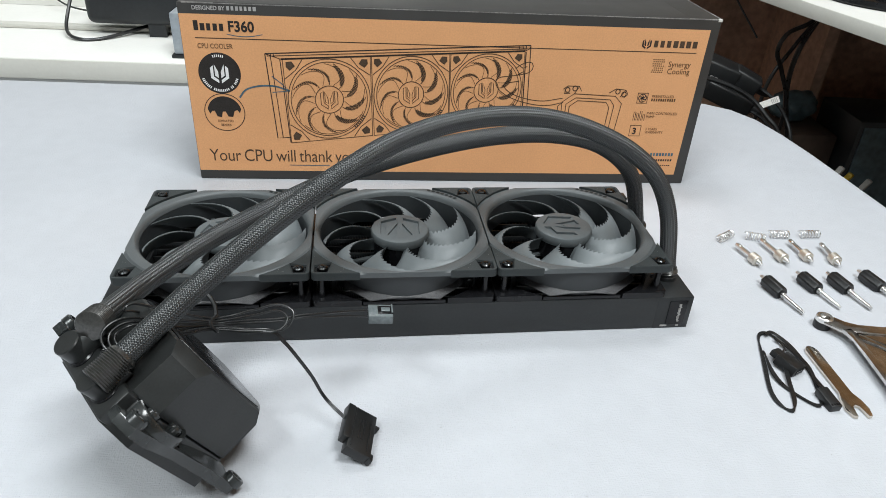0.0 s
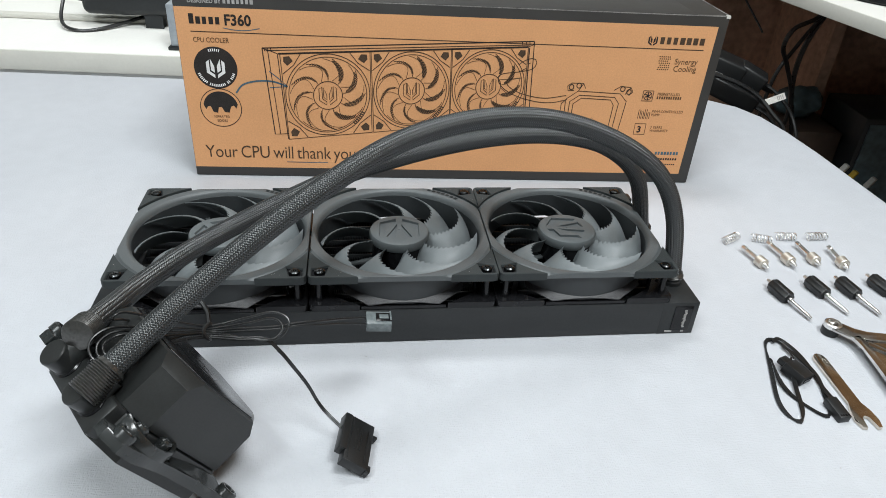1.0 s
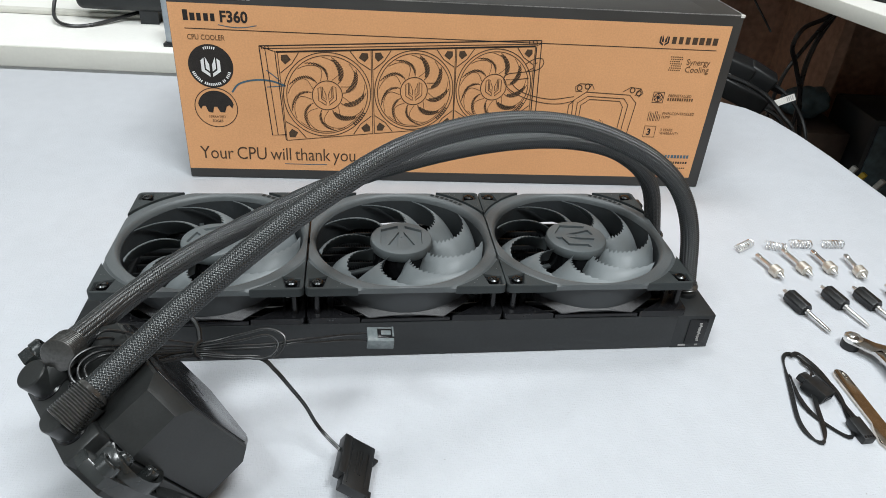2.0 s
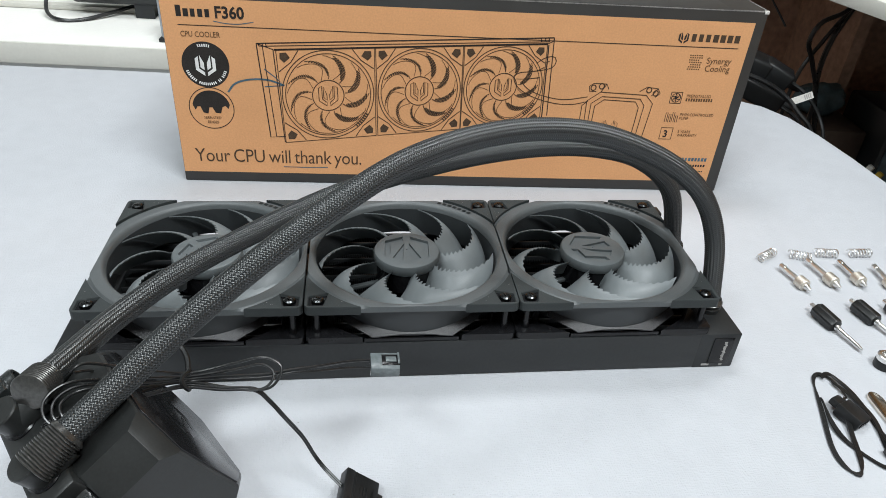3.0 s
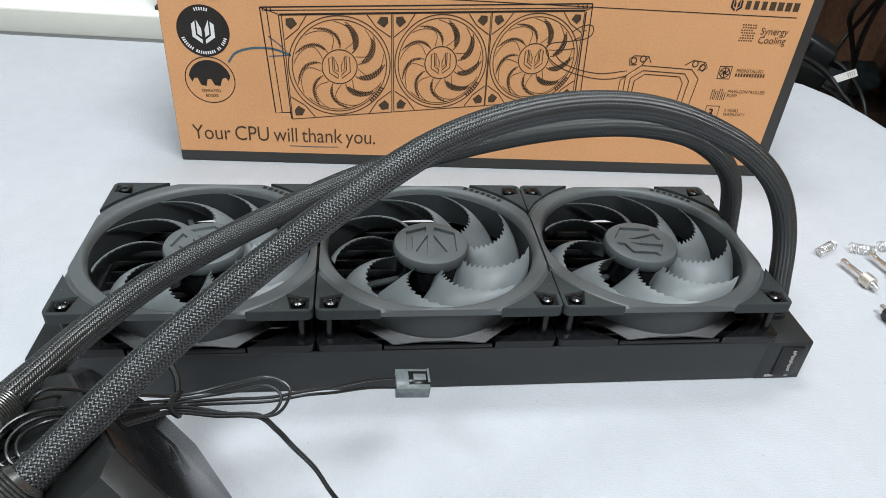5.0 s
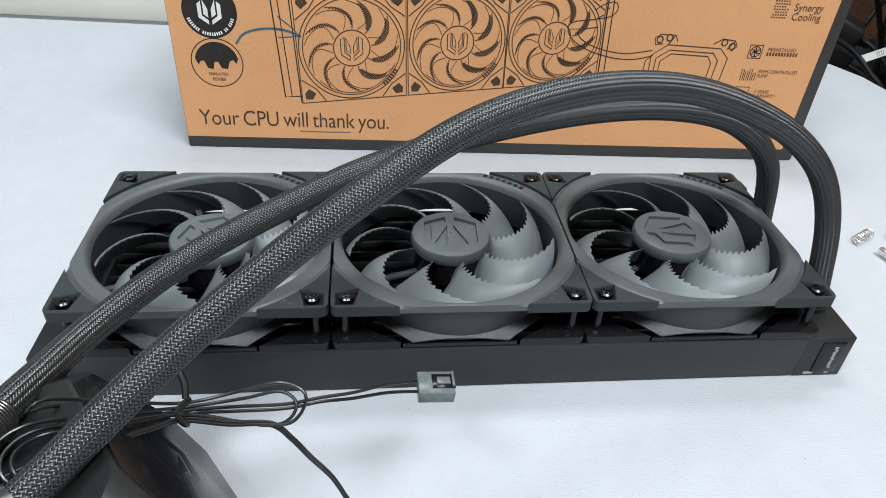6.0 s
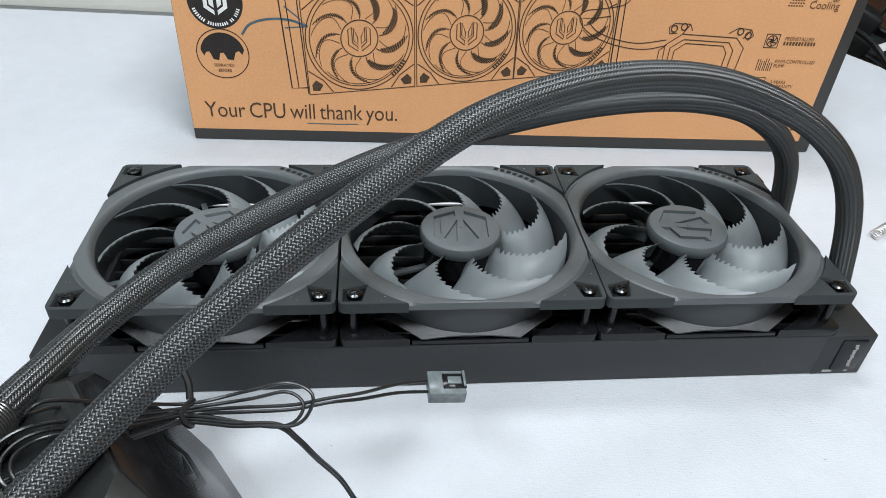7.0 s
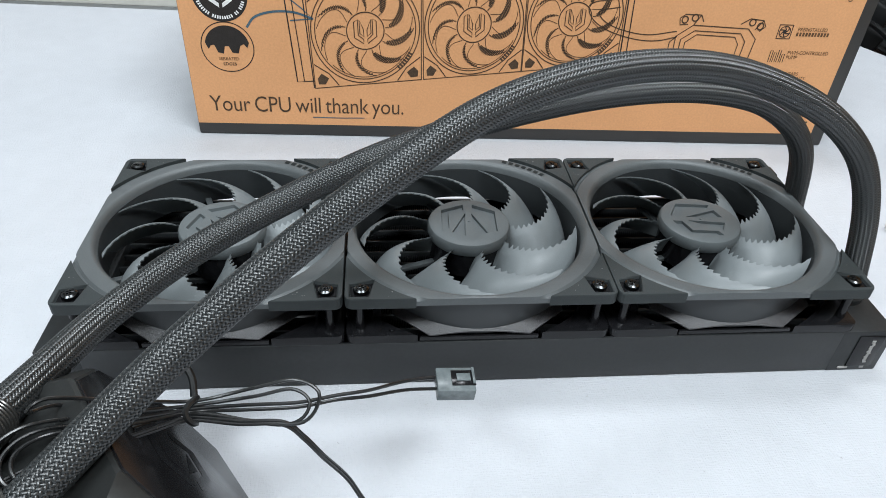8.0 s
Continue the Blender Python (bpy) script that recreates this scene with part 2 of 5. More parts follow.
def build_room():
    bm = bmesh.new()
    block(bm, (-2.2, -2.2, -0.80), (2.6, 2.4, -0.76))
    tagged(part("floor", bm, FLOORM, None, "dark brown floor under the table and shelf", 0), category="floor", kind="structure")
    bm = bmesh.new()
    block(bm, (-2.2, -2.2, 1.70), (2.6, 2.4, 1.78))
    tagged(part("ceiling", bm, WALL, None, "plain white painted ceiling", 0), category="ceiling", kind="structure")
    for name, a, b in (("wall_north", (-2.2, 2.3, -0.76), (2.6, 2.4, 1.70)), ("wall_south", (-2.2, -2.2, -0.76), (2.6, -2.1, 1.70)),
                       ("wall_west", (-2.2, -2.1, -0.76), (-2.1, 2.3, 1.70)), ("wall_east", (1.75, -2.1, -0.76), (1.85, 2.3, 1.70))):
        bm = bmesh.new()
        block(bm, a, b)
        north = name == "wall_east"
        tagged(part(name, bm, BROWNWALL if north else WALL, None, "plain brown boarded wall of the room" if north else "plain white painted wall of the room", 0), category="wall", kind="structure")


def rounded_table_outline():
    pts = [(-1.1, -1.0), (0.669, -1.0), (0.669, 0.303), (0.666, 0.364), (0.659, 0.414), (0.642, 0.451), (0.614, 0.475),
           (0.564, 0.489), (0.46, 0.495), (0.30, 0.499), (0.0, 0.5225), (-0.6, 0.5655), (-1.1, 0.6015)]
    return pts


def build_table():
    """A table under a white cloth that hangs over its edge."""
    table = thing("table", "table covered with a plain white woven cloth", "table")
    pts = rounded_table_outline()
    dense = []
    for i in range(len(pts)):
        a, b = Vector(pts[i]), Vector(pts[(i + 1) % len(pts)])
        n = max(2, int((b - a).length / 0.03))
        dense += [a.lerp(b, k / n) for k in range(n)]
    bm = bmesh.new()
    rings = []
    for inset, z in ((0.012, 0.0), (0.006, -0.001), (0.002, -0.004), (0.0, -0.010), (-0.001, -0.05), (-0.004, -0.15), (-0.008, -0.30)):
        ring = []
        for i, p in enumerate(dense):
            t = (dense[(i + 1) % len(dense)] - dense[i - 1]).normalized()
            nrm = Vector((t.y, -t.x))
            wave = (-z) * 0.05 * math.sin(i * 0.7) + (-z) * 0.03 * math.sin(i * 1.9 + 1)
            q = p - nrm * inset + nrm * wave
            ring.append(bm.verts.new((q.x, q.y, z)))
        rings.append(ring)
    bm.faces.new(rings[0])
    for a, b in zip(rings, rings[1:]):
        for i in range(len(a)):
            bm.faces.new((a[i], b[i], b[(i + 1) % len(a)], a[(i + 1) % len(a)]))
    part("tablecloth", bm, CLOTH, table)
    bm = bmesh.new()
    slab(bm, [(x * 0.97 - 0.01, y * 0.97 - 0.005) for x, y in pts], -0.032, -0.012)
    part("tabletop", bm, WHITE, table, "white board under the cloth")
    for x in (-1.0, 0.58):
        for y in (-0.9, 0.40):
            bm = bmesh.new()
            block(bm, (x - 0.025, y - 0.025, -0.76), (x + 0.025, y + 0.025, -0.032), 0.003)
            part("leg", bm, DARKBOX, table)


def build_back_desk():
    """White desk behind the table, with a raised back board and the black device on it."""
    m = pose(-0.272, 0.5220, -0.0036, 0, 0, -3.9)
    md = pose(-0.277, 0.5462, 0, 0, 0, -4.1)
    desk = thing("white_desk", "white laminate desk with a cream edge band behind the table", "desk", m=md)
    bm = bmesh.new()
    block(bm, (-0.8, 0.0, -0.002), (0.50, 0.73, 0.0250), 0.001)
    part("desktop", bm, WHITE, desk)
    bm = bmesh.new()
    block(bm, (-0.8, -0.0025, 0.0), (0.50, -0.0002, 0.0242), 0.0004)
    part("edge_band", bm, EDGE, desk, "cream plastic edge band")
    bm = bmesh.new()
    block(bm, (-0.8, 0.137, 0.0252), (0.50, 0.152, 0.0316), 0.002)
    part("back_strip", bm, EDGE, desk, "low cream strip along the desk top")
    bm = bmesh.new()
    block(bm, (-0.8, 0.277, 0.0252), (0.50, 0.295, 0.40), 0.001)
    part("back_panel", bm, WHITE, desk, "white back panel of the desk")
    for x in (-0.78, 0.40):
        bm = bmesh.new()
        block(bm, (x, 0.02, -0.76), (x + 0.02, 0.7, -0.002))
        part("side_panel", bm, WHITE, desk)
    dev = thing("soundbar", "black soundbar with a rounded end and small feet on the desk", "speaker", m=m)
    bm = bmesh.new()
    block(bm, (0.052, 0.135, 0.0445), (0.47, 0.215, 0.105), 0.010, seg=4)
    part("shell", bm, DARKBOX, dev)
    for x in (0.132, 0.42):
        bm = bmesh.new()
        slab(bm, [(x, 0.14), (x + 0.024, 0.14), (x + 0.018, 0.20), (x + 0.005, 0.20)], 0.0288, 0.046)
        part("foot", bm, DARKBOX, dev)
    post = thing("metal_stand", "grey metal stand with a black foot on the desk", "stand", m=m)
    bm = bmesh.new()
    block(bm, (0.192, 0.046, 0.033), (0.242, 0.081, 0.085), 0.002)
    part("post", bm, mat("grey_painted_metal", (0.32, 0.35, 0.38), 0.4, metal=0.3, grain=200, grain_amount=0.1), post)
    bm = bmesh.new()
    block(bm, (0.189, 0.043, 0.0286), (0.250, 0.084, 0.033), 0.001)
    part("base", bm, DARKBOX, post, "black foot")
    cab = thing("black_cable", "thin black cable looped on the white desk", "cable", m=m)
    bm = bmesh.new()
    tube(bm, [(0.025, 0.20, 0.10), (0.022, 0.16, 0.062), (0.028, 0.125, 0.038), (0.05, 0.108, 0.0312), (0.08, 0.118, 0.0312), (0.125, 0.17, 0.0375), (0.14, 0.185, 0.040)], 0.0024, 8)
    part("lead", bm, WIRE, cab)
    bm = bmesh.new()
    tube(bm, [(-0.06, 0.285, 0.050), (-0.02, 0.26, 0.038), (0.03, 0.255, 0.033), (0.10, 0.27, 0.0315)], 0.0013, 6)
    part("lead", bm, WIRE, cab)


CORNER = Matrix.Translation((0.016, 0.0043, 0))


def build_right_side():
    """White shelf at the side of the table, and the dark space under it."""
    m = pose(0.7587, 0.6294, 0, 0, 0, -5.2)
    shelf = thing("white_shelf", "white laminate shelf with a cream edge over a dark space", "shelf", m=m)
    board = m.inverted() @ pose(0.7145, 0.6294, 0, 0, 0, 6.9)
    bm = bmesh.new()
    block(bm, (0.0, -1.2, 0.109), (0.9, 0.62, 0.127), 0.0008, board)
    part("shelf_board", bm, WHITE, shelf)
    bm = bmesh.new()
    block(bm, (-0.002, -1.2, 0.1095), (-0.0002, 0.62, 0.1265), 0.0004, board)
    part("edge_band", bm, EDGE, shelf, "cream plastic edge band")
    bm = bmesh.new()
    block(bm, (-0.25, 0.36, -0.76), (0.88, 0.38, 0.1088))
    part("back_panel", bm, WOOD, shelf, "dark brown wooden back panel")
    bm = bmesh.new()
    block(bm, (0.88, -1.2, -0.76), (0.9, 0.38, 0.1088))
    part("side_panel", bm, WOOD, shelf, "dark brown wooden side panel")
    bm = bmesh.new()
    block(bm, (0.20, 0.16, -0.76), (0.22, 0.36, 0.1088))
    part("partition", bm, WOOD, shelf, "dark brown wooden partition")
    # things under and on the shelf
    stand = thing("monitor_stand", "round black monitor foot on the white shelf", "stand", m=m)
    bm = bmesh.new()
    lathe(bm, [(0, 0.1152), (0.095, 0.1152), (0.098, 0.118), (0.096, 0.124), (0.085, 0.127), (0, 0.128)], 48, pose(0.118, -0.100, 0.0120))
    part("foot", bm, GLOSS, stand)
    bm = bmesh.new()
    lathe(bm, [(0.03, 0.127), (0.028, 0.20), (0, 0.20)], 24, pose(0.135, -0.08, 0.0120))
    part("neck", bm, GLOSS, stand)
    pc = thing("computer_case", "black computer case standing under the white shelf", "computer", m=m)
    bm = bmesh.new()
    block(bm, (0.222, 0.02, -0.755), (0.62, 0.15, -0.085), 0.006)
    part("shell", bm, DARKBOX, pc)
    bm = bmesh.new()
    block(bm, (0.230, 0.0165, -0.60), (0.60, 0.0198, -0.095), 0.001)
    part("front_panel", bm, TEAL, pc, "dull blue-grey panel")
    bag = thing("plastic_bag", "crumpled dull blue-grey plastic bag under the shelf", "bag", m=m)
    bm = bmesh.new()
    bmesh.ops.create_icosphere(bm, subdivisions=4, radius=1)
    for v in bm.verts:
        k = 1 + 0.22 * noise.noise(v.co * 1.9) + 0.05 * noise.noise(v.co * 5)
        v.co = Vector((0.168 + v.co.x * 0.043 * k, 0.14 + v.co.y * 0.03 * k, -0.101 + v.co.z * 0.027 * k))
    part("sack", bm, TEAL, bag, smooth=50)
    bm = bmesh.new()
    block(bm, (0.10, 0.06, -0.755), (0.218, 0.20, -0.128), 0.002)
    tagged(part("wooden_ledge", bm, FLOORM, None, "dark brown wooden ledge under the shelf"), category="ledge").matrix_world = m
    for k, (pts, r) in enumerate((
            ([(0.11, 0.02, 0.109), (0.075, 0.0, 0.075), (0.038, -0.01, 0.058), (0.030, -0.01, 0.030), (0.050, 0.0, 0.0), (0.080, 0.01, -0.06), (0.085, 0.02, -0.15)], 0.0034),
            ([(0.12, 0.03, 0.109), (0.090, 0.02, 0.070), (0.062, 0.01, 0.030), (0.035, 0.0, -0.02), (0.030, 0.0, -0.10)], 0.0030),
            ([(0.13, 0.04, 0.109), (0.100, 0.03, 0.070), (0.078, 0.02, 0.020), (0.080, 0.02, -0.04), (0.11, 0.03, -0.12)], 0.0040),
            ([(-0.005, 0.16, 0.109), (0.012, 0.13, 0.075), (0.035, 0.10, 0.038), (0.042, 0.09, 0.026)], 0.0016))):
        ob = thing("hanging_cable", "black cable hanging under the white shelf", "cable", "cables under the shelf", m)
        bm = bmesh.new()
        tube(bm, pts, r, 8)
        part("lead", bm, WIRE, ob)
    # mains adapters behind the table's corner
    for k, (c, size, ry, rz) in enumerate((((0.640, 0.545, 0.0190), (0.066, 0.040, 0.038), 17, -20), ((0.680, 0.526, 0.0110), (0.040, 0.030, 0.028), 24, -24),
                                           ((0.652, 0.512, -0.0060), (0.070, 0.030, 0.026), 20, -22))):
        ad = thing("power_adapter", "black mains adapter plugged in behind the table", "adapter", "adapters behind the table", CORNER @ pose(*c, 6, ry, rz))
        bm = bmesh.new()
        block(bm, (-size[0] / 2, -size[1] / 2, -size[2] / 2), (size[0] / 2, size[1] / 2, size[2] / 2), 0.004, seg=3)
        part("shell", bm, CONN, ad)
        bm = bmesh.new()
        lathe(bm, [(0, -0.002), (0.006, -0.002), (0.005, 0.010), (0.003, 0.018), (0, 0.018)], 12, along((size[0] / 2, 0, 0), (size[0], 0, 0)))
        part("strain_relief", bm, CONN, ad)
        if k == 0:
            for i, w in enumerate((0.004, 0.003, 0.005, 0.004)):
                bm = bmesh.new()
                block(bm, (-0.018 + i * 0.0065, -size[1] / 2 - 0.0003, -0.004), (-0.018 + i * 0.0065 + w, -size[1] / 2, 0.0005))
                part("printed_mark", bm, GREYINK, ad)
    for pts, r in (([(0.580, 0.505, 0.026), (0.6113, 0.50, 0.0226), (0.6444, 0.49, 0.0137), (0.6709, 0.48, 0.0), (0.6882, 0.465, -0.0181), (0.7043, 0.45, -0.0401), (0.715, 0.43, -0.11), (0.72, 0.42, -0.2)], 0.0032),
                   ([(0.6933, 0.520, 0.0064), (0.7081, 0.50, -0.0012), (0.726, 0.48, -0.0237), (0.732, 0.46, -0.0524), (0.733, 0.45, -0.10), (0.733, 0.44, -0.2)], 0.0024),
                   ([(0.676, 0.498, -0.018), (0.700, 0.475, -0.034), (0.722, 0.44, -0.09), (0.726, 0.43, -0.2)], 0.0026)):
        ob = thing("mains_cable", "black mains cable running down behind the table", "cable", "cables behind the table", CORNER)
        bm = bmesh.new()
        tube(bm, pts, r, 8)
        part("lead", bm, WIRE, ob)
    tag = thing("cable_tag", "white paper tag with a bar print on a cable", "tag", m=CORNER @ pose(0.6921, 0.4745, -0.0013, 62, -22, 0) @ Matrix.Diagonal((0.78, 0.72, 1, 1)))
    bm = bmesh.new()
    block(bm, (-0.018, -0.006, -0.0003), (0.018, 0.006, 0.0003))
    part("paper", bm, TAG, tag)
    for i in range(4):
        bm = bmesh.new()
        block(bm, (0.004 + i * 0.003, -0.004, 0.0003), (0.0055 + i * 0.003, 0.004, 0.0006))
        part("printed_bar", bm, GREYINK, tag)
    for c, mm, lab in (((0.945, 0.588, -0.166), YELLOW, "yellow cable plug under the shelf"), ((0.985, 0.590, -0.179), TAG, "white cable plug under the shelf"),
                       ((0.9275, 0.592, -0.156), TAG, "white cable plug under the shelf")):
        pl = thing("cable_plug", lab, "plug", "plugs under the shelf", pose(0.022, 0.005, 0) @ pose(*c, 20, 10, 30))
        bm = bmesh.new()
        block(bm, (-0.005, -0.0045, -0.016), (0.005, 0.0045, 0.004), 0.0015)
        lathe(bm, [(0.004, -0.015), (0.003, -0.035), (0.0022, -0.09), (0, -0.09)], 10)
        part("body", bm, mm, pl)


build_room()
build_table()
build_back_desk()
build_right_side()

# ---- the printed carton ----
BOX_W, BOX_H, BOX_D = 0.4724, 0.1600, 0.135


def ribbon(bm, pts, width, closed=False, y=-0.00035):
    """A thin printed line on the carton's front, through (s, z) points."""
    p = [Vector(q) for q in pts]
    n = len(p)
    sides = []
    for i in range(n):
        a = p[i - 1] if (i or closed) else p[i]
        b = p[(i + 1) % n] if (i < n - 1 or closed) else p[i]
        t = (b - a)
        t = t.normalized() if t.length > 1e-9 else Vector((1, 0))
        nn = Vector((-t.y, t.x)) * width / 2
        sides.append((bm.verts.new((p[i].x + nn.x, y, p[i].y + nn.y)), bm.verts.new((p[i].x - nn.x, y, p[i].y - nn.y))))
    for i in range(n if closed else n - 1):
        a, b = sides[i], sides[(i + 1) % n]
        bm.faces.new((a[0], a[1], b[1], b[0]))


def fill(bm, pts, y=-0.0003):
    bm.faces.new([bm.verts.new((x, y, z)) for x, z in pts])


def circle(cx, cz, rx, rz, n=40, a0=0.0, a1=360.0):
    full = abs(a1 - a0) >= 360
    return [(cx + rx * math.cos(radians(a0 + (a1 - a0) * i / (n if full else n - 1))), cz + rz * math.sin(radians(a0 + (a1 - a0) * i / (n if full else n - 1)))) for i in range(n)]


def printed_word(name, material, parent, label, s, z, height, count, pitch, rng, tall=1.0):
    """A brand word as plain blocks, one for each letter, the first one tall."""
    word = None
    for i in range(count):
        w = pitch * rng.uniform(0.58, 0.76)
        h = height if i == 0 or tall >= 1 else height * tall
        x = s + i * pitch
        bm = bmesh.new()
        fill(bm, [(x, z), (x + w, z), (x + w, z + h), (x, z + h)])
        if word is None:
            word = part(name, bm, material, parent, label)
        else:
            part("letter_block", bm, material, word)
    return word


def emblem(bm, cx, cz, r, put):
    """The maker's mark as plain hexagon halves and two wedges."""
    for sgn in (-1, 1):
        put(bm, [(cx + sgn * r * x, cz + r * z) for x, z in ((0.84, 0.52), (0.84, -0.45), (0.12, -0.96), (0.12, -0.64), (0.56, -0.32), (0.56, 0.74))][::sgn])
        put(bm, [(cx + sgn * r * x, cz + r * z) for x, z in ((0.12, 0.16), (0.44, 0.84), (0.44, -0.22), (0.12, -0.46))][::sgn])


def fan_drawing(quad):
    """Maps the square -1..1 into a leaning four-cornered field: bl, br, tr, tl."""
    bl, br, tr, tl = [Vector(q) for q in quad]

    def put(x, y):
        u, v = (x + 1) / 2, (y + 1) / 2
        q = (bl * (1 - u) + br * u) * (1 - v) + (tl * (1 - u) + tr * u) * v
        return (q.x, q.y)
    return put


def blade_edge(r, k, pitch=40.0):
    """Angle in degrees of a blade's serrated edge at share r of the way from hub to rim."""
    return k * pitch - 34 - 11 * r + 46 * r * r


def blade_width(r):
    return 37 * (0.44 + 0.56 * math.sin(math.pi / 2 * min(1.0, r * 1.4))) * (1 - 0.22 * r ** 5)


def build_carton():
    m = pose(0.0052, 0.2482, 0.0002, 0, 0, -2.25) @ Matrix.Diagonal((0.9965, 1, 1.0060, 1))
    carton = thing("carton", "kraft brown printed cardboard carton with charcoal edges standing on the table", "box", m=m)
    bm = bmesh.new()
    block(bm, (0, 0, 0), (BOX_W, BOX_D, BOX_H), 0.0012, seg=2)
    part("shell", bm, BORDER, carton)
    bm = bmesh.new()
    block(bm, (-0.0004, 0.004, 0.002), (0.0, BOX_D - 0.004, BOX_H - 0.002))
    part("side_panel", bm, BORDER, carton)
    bm = bmesh.new()
    fill(bm, [(0.0006, 0.0088), (0.4618, 0.0098), (0.4640, 0.1508), (0.0006, 0.1508)], -0.00012)
    part("front_print", bm, KRAFT, carton, "kraft brown front print")
    bm = bmesh.new()
    block(bm, (0.03, -0.0002, BOX_H), (BOX_W - 0.03, BOX_D * 0.5, BOX_H + 0.0005), 0.0002)
    part("lid_flap", bm, BORDER, carton, "charcoal lid flap")
    worn = mat("worn_grey_board_edge", (0.20, 0.19, 0.18), 0.7, grain=400, grain_amount=0.35, mottle=30, mottle_amount=0.35)
    for a, b, label in (((0.004, -0.0002, BOX_H - 0.0009), (BOX_W - 0.004, 0.0007, BOX_H + 0.0002), "rubbed pale upper edge"), ((BOX_W - 0.0007, 0.003, BOX_H - 0.0009), (BOX_W + 0.0002, BOX_D - 0.004, BOX_H + 0.0002), "rubbed pale upper edge"),
                        ((BOX_W - 0.0034, -0.0003, BOX_H - 0.0022), (BOX_W + 0.0003, 0.0020, BOX_H + 0.0003), "bared white corner")):
        bm = bmesh.new()
        block(bm, a, b, 0.0002)
        part("worn_edge", bm, TAG if "corner" in label else worn, carton, label)
    on_front = lambda s, z: Matrix.Translation((s, -0.0004, z)) @ pose(0, 0, 0, 90, 0, 0)
    rng = random.Random(4)
    # drawing of the radiator
    bm = bmesh.new()
    top = lambda s: 0.1160 + (s - 0.0822) * 0.058
    bot = lambda s: 0.0377 + (s - 0.0863) * 0.1118
    for line, w in (([(0.0690, 0.1192), (0.3022, 0.1328)], 0.0009), ([(0.0690, 0.1192), (0.0747, 0.0419), (0.0865, 0.0428)], 0.0008),
                    ([(0.0690, 0.1192), (0.0815, 0.1150)], 0.0006), ([(0.0735, 0.1180), (0.0795, 0.0425)], 0.0006), ([(0.0815, 0.1150), (0.0862, 0.0377)], 0.0007),
                    ([(0.0720, 0.1172), (0.2990, 0.1296)], 0.0006), ([(0.0822, 0.1148), (0.2975, 0.1278)], 0.0014),
                    ([(0.3022, 0.1328), (0.3018, 0.1300), (0.2975, 0.1278)], 0.0006), ([(0.3022, 0.1328), (0.3052, 0.0680)], 0.0007),
                    ([(0.2985, 0.1270), (0.3012, 0.0640)], 0.0009)):
        ribbon(bm, line, w)
    for s in (0.0705, 0.0735, 0.076, 0.2915, 0.295, 0.298):
        ribbon(bm, [(s, top(s) + 0.0038), (s + 0.0008, top(s) + 0.0013)], 0.0006)
    part("radiator_drawing", bm, INK, carton, "line drawing of a radiator")
    edges = (0.0835, 0.1610, 0.2313, 0.2985)
    for i in range(3):
        a, b = edges[i], edges[i + 1] - 0.0010
        put = fan_drawing([(a + 0.0035 - 0.001 * i, bot(a)), (b + 0.002, bot(b)), (b, top(b) - 0.0012), (a, top(a) - 0.0012)])
        bm = bmesh.new()
        ribbon(bm, [put(x, y) for x, y in ((-1, -1), (1, -1), (1, 1), (-1, 1))], 0.0008, True)
        for r, w in ((0.97, 0.0007), (0.90, 0.0006)):
            ribbon(bm, [put(r * math.cos(q), r * math.sin(q)) for q in np.linspace(0, 2 * math.pi, 64, False)], w, True)
        ribbon(bm, [put(0.335 * math.cos(q), 0.335 * math.sin(q)) for q in np.linspace(0, 2 * math.pi, 32, False)], 0.0007, True)
        ribbon(bm, [put(0.86 * math.cos(q), 0.86 * math.sin(q)) for q in np.linspace(-2.4, -0.4, 24)], 0.0004)
        for sx in (-1, 1):
            for sy in (-1, 1):
                fill(bm, [put(sx * x, sy * y) for x, y in ((0.73, 0.83), (0.86, 0.73), (0.94, 0.82), (0.93, 0.93), (0.80, 0.94))][::sx * sy])
                ribbon(bm, [put(sx * x, sy * y) for x, y in ((0.55, 0.98), (0.72, 0.74), (0.98, 0.55))], 0.0007)
        for sgn in (-1, 1):
            ribbon(bm, [put(sgn * x, y) for x, y in ((0.20, 0.17), (0.20, -0.11), (0.035, -0.23), (0.035, -0.15), (0.13, -0.07), (0.13, 0.21))], 0.0006, True)
            ribbon(bm, [put(sgn * x, y) for x, y in ((0.03, 0.02), (0.10, 0.20), (0.10, -0.04), (0.03, -0.10))], 0.0006, True)
        for k in range(9):
            ser, smo = [], []
            for j in range(37):
                r = j / 36
                rad = 0.36 + 0.51 * r
                q = radians(blade_edge(r, k) + (3.0 if j % 2 else -2.0) * (0.6 if 2 < j < 34 else 0.2))
                ser.append(put(rad * math.cos(q), rad * math.sin(q)))
                q = radians(blade_edge(r, k) - blade_width(r) * 0.93)
                smo.append(put(rad * math.cos(q), rad * math.sin(q)))
            ribbon(bm, ser, 0.0006)
            ribbon(bm, smo[::2], 0.0004)
            mid = k * 40 % 360
            bold = mid <= 100 or mid >= 300
            for j in range(6, 33, 2):
                r0 = j / 36
                rad = 0.36 + 0.51 * r0
                q0, q1 = radians(blade_edge(r0, k) + 1), radians(blade_edge(r0, k) + 3 + (10 if bold else 2.5) * math.sin(math.pi * j / 38))
                ribbon(bm, [put(rad * math.cos(q0), rad * math.sin(q0)), put(rad * math.cos(q1), rad * math.sin(q1))], 0.0008)
        for j in range(7):
            q0 = radians(-52 + j * 3.4)
            fill(bm, [put(rr * math.cos(q0 + dq), rr * math.sin(q0 + dq)) for rr, dq in ((0.88, 0.0), (0.97, 0.0), (0.97, 0.036), (0.88, 0.036))])
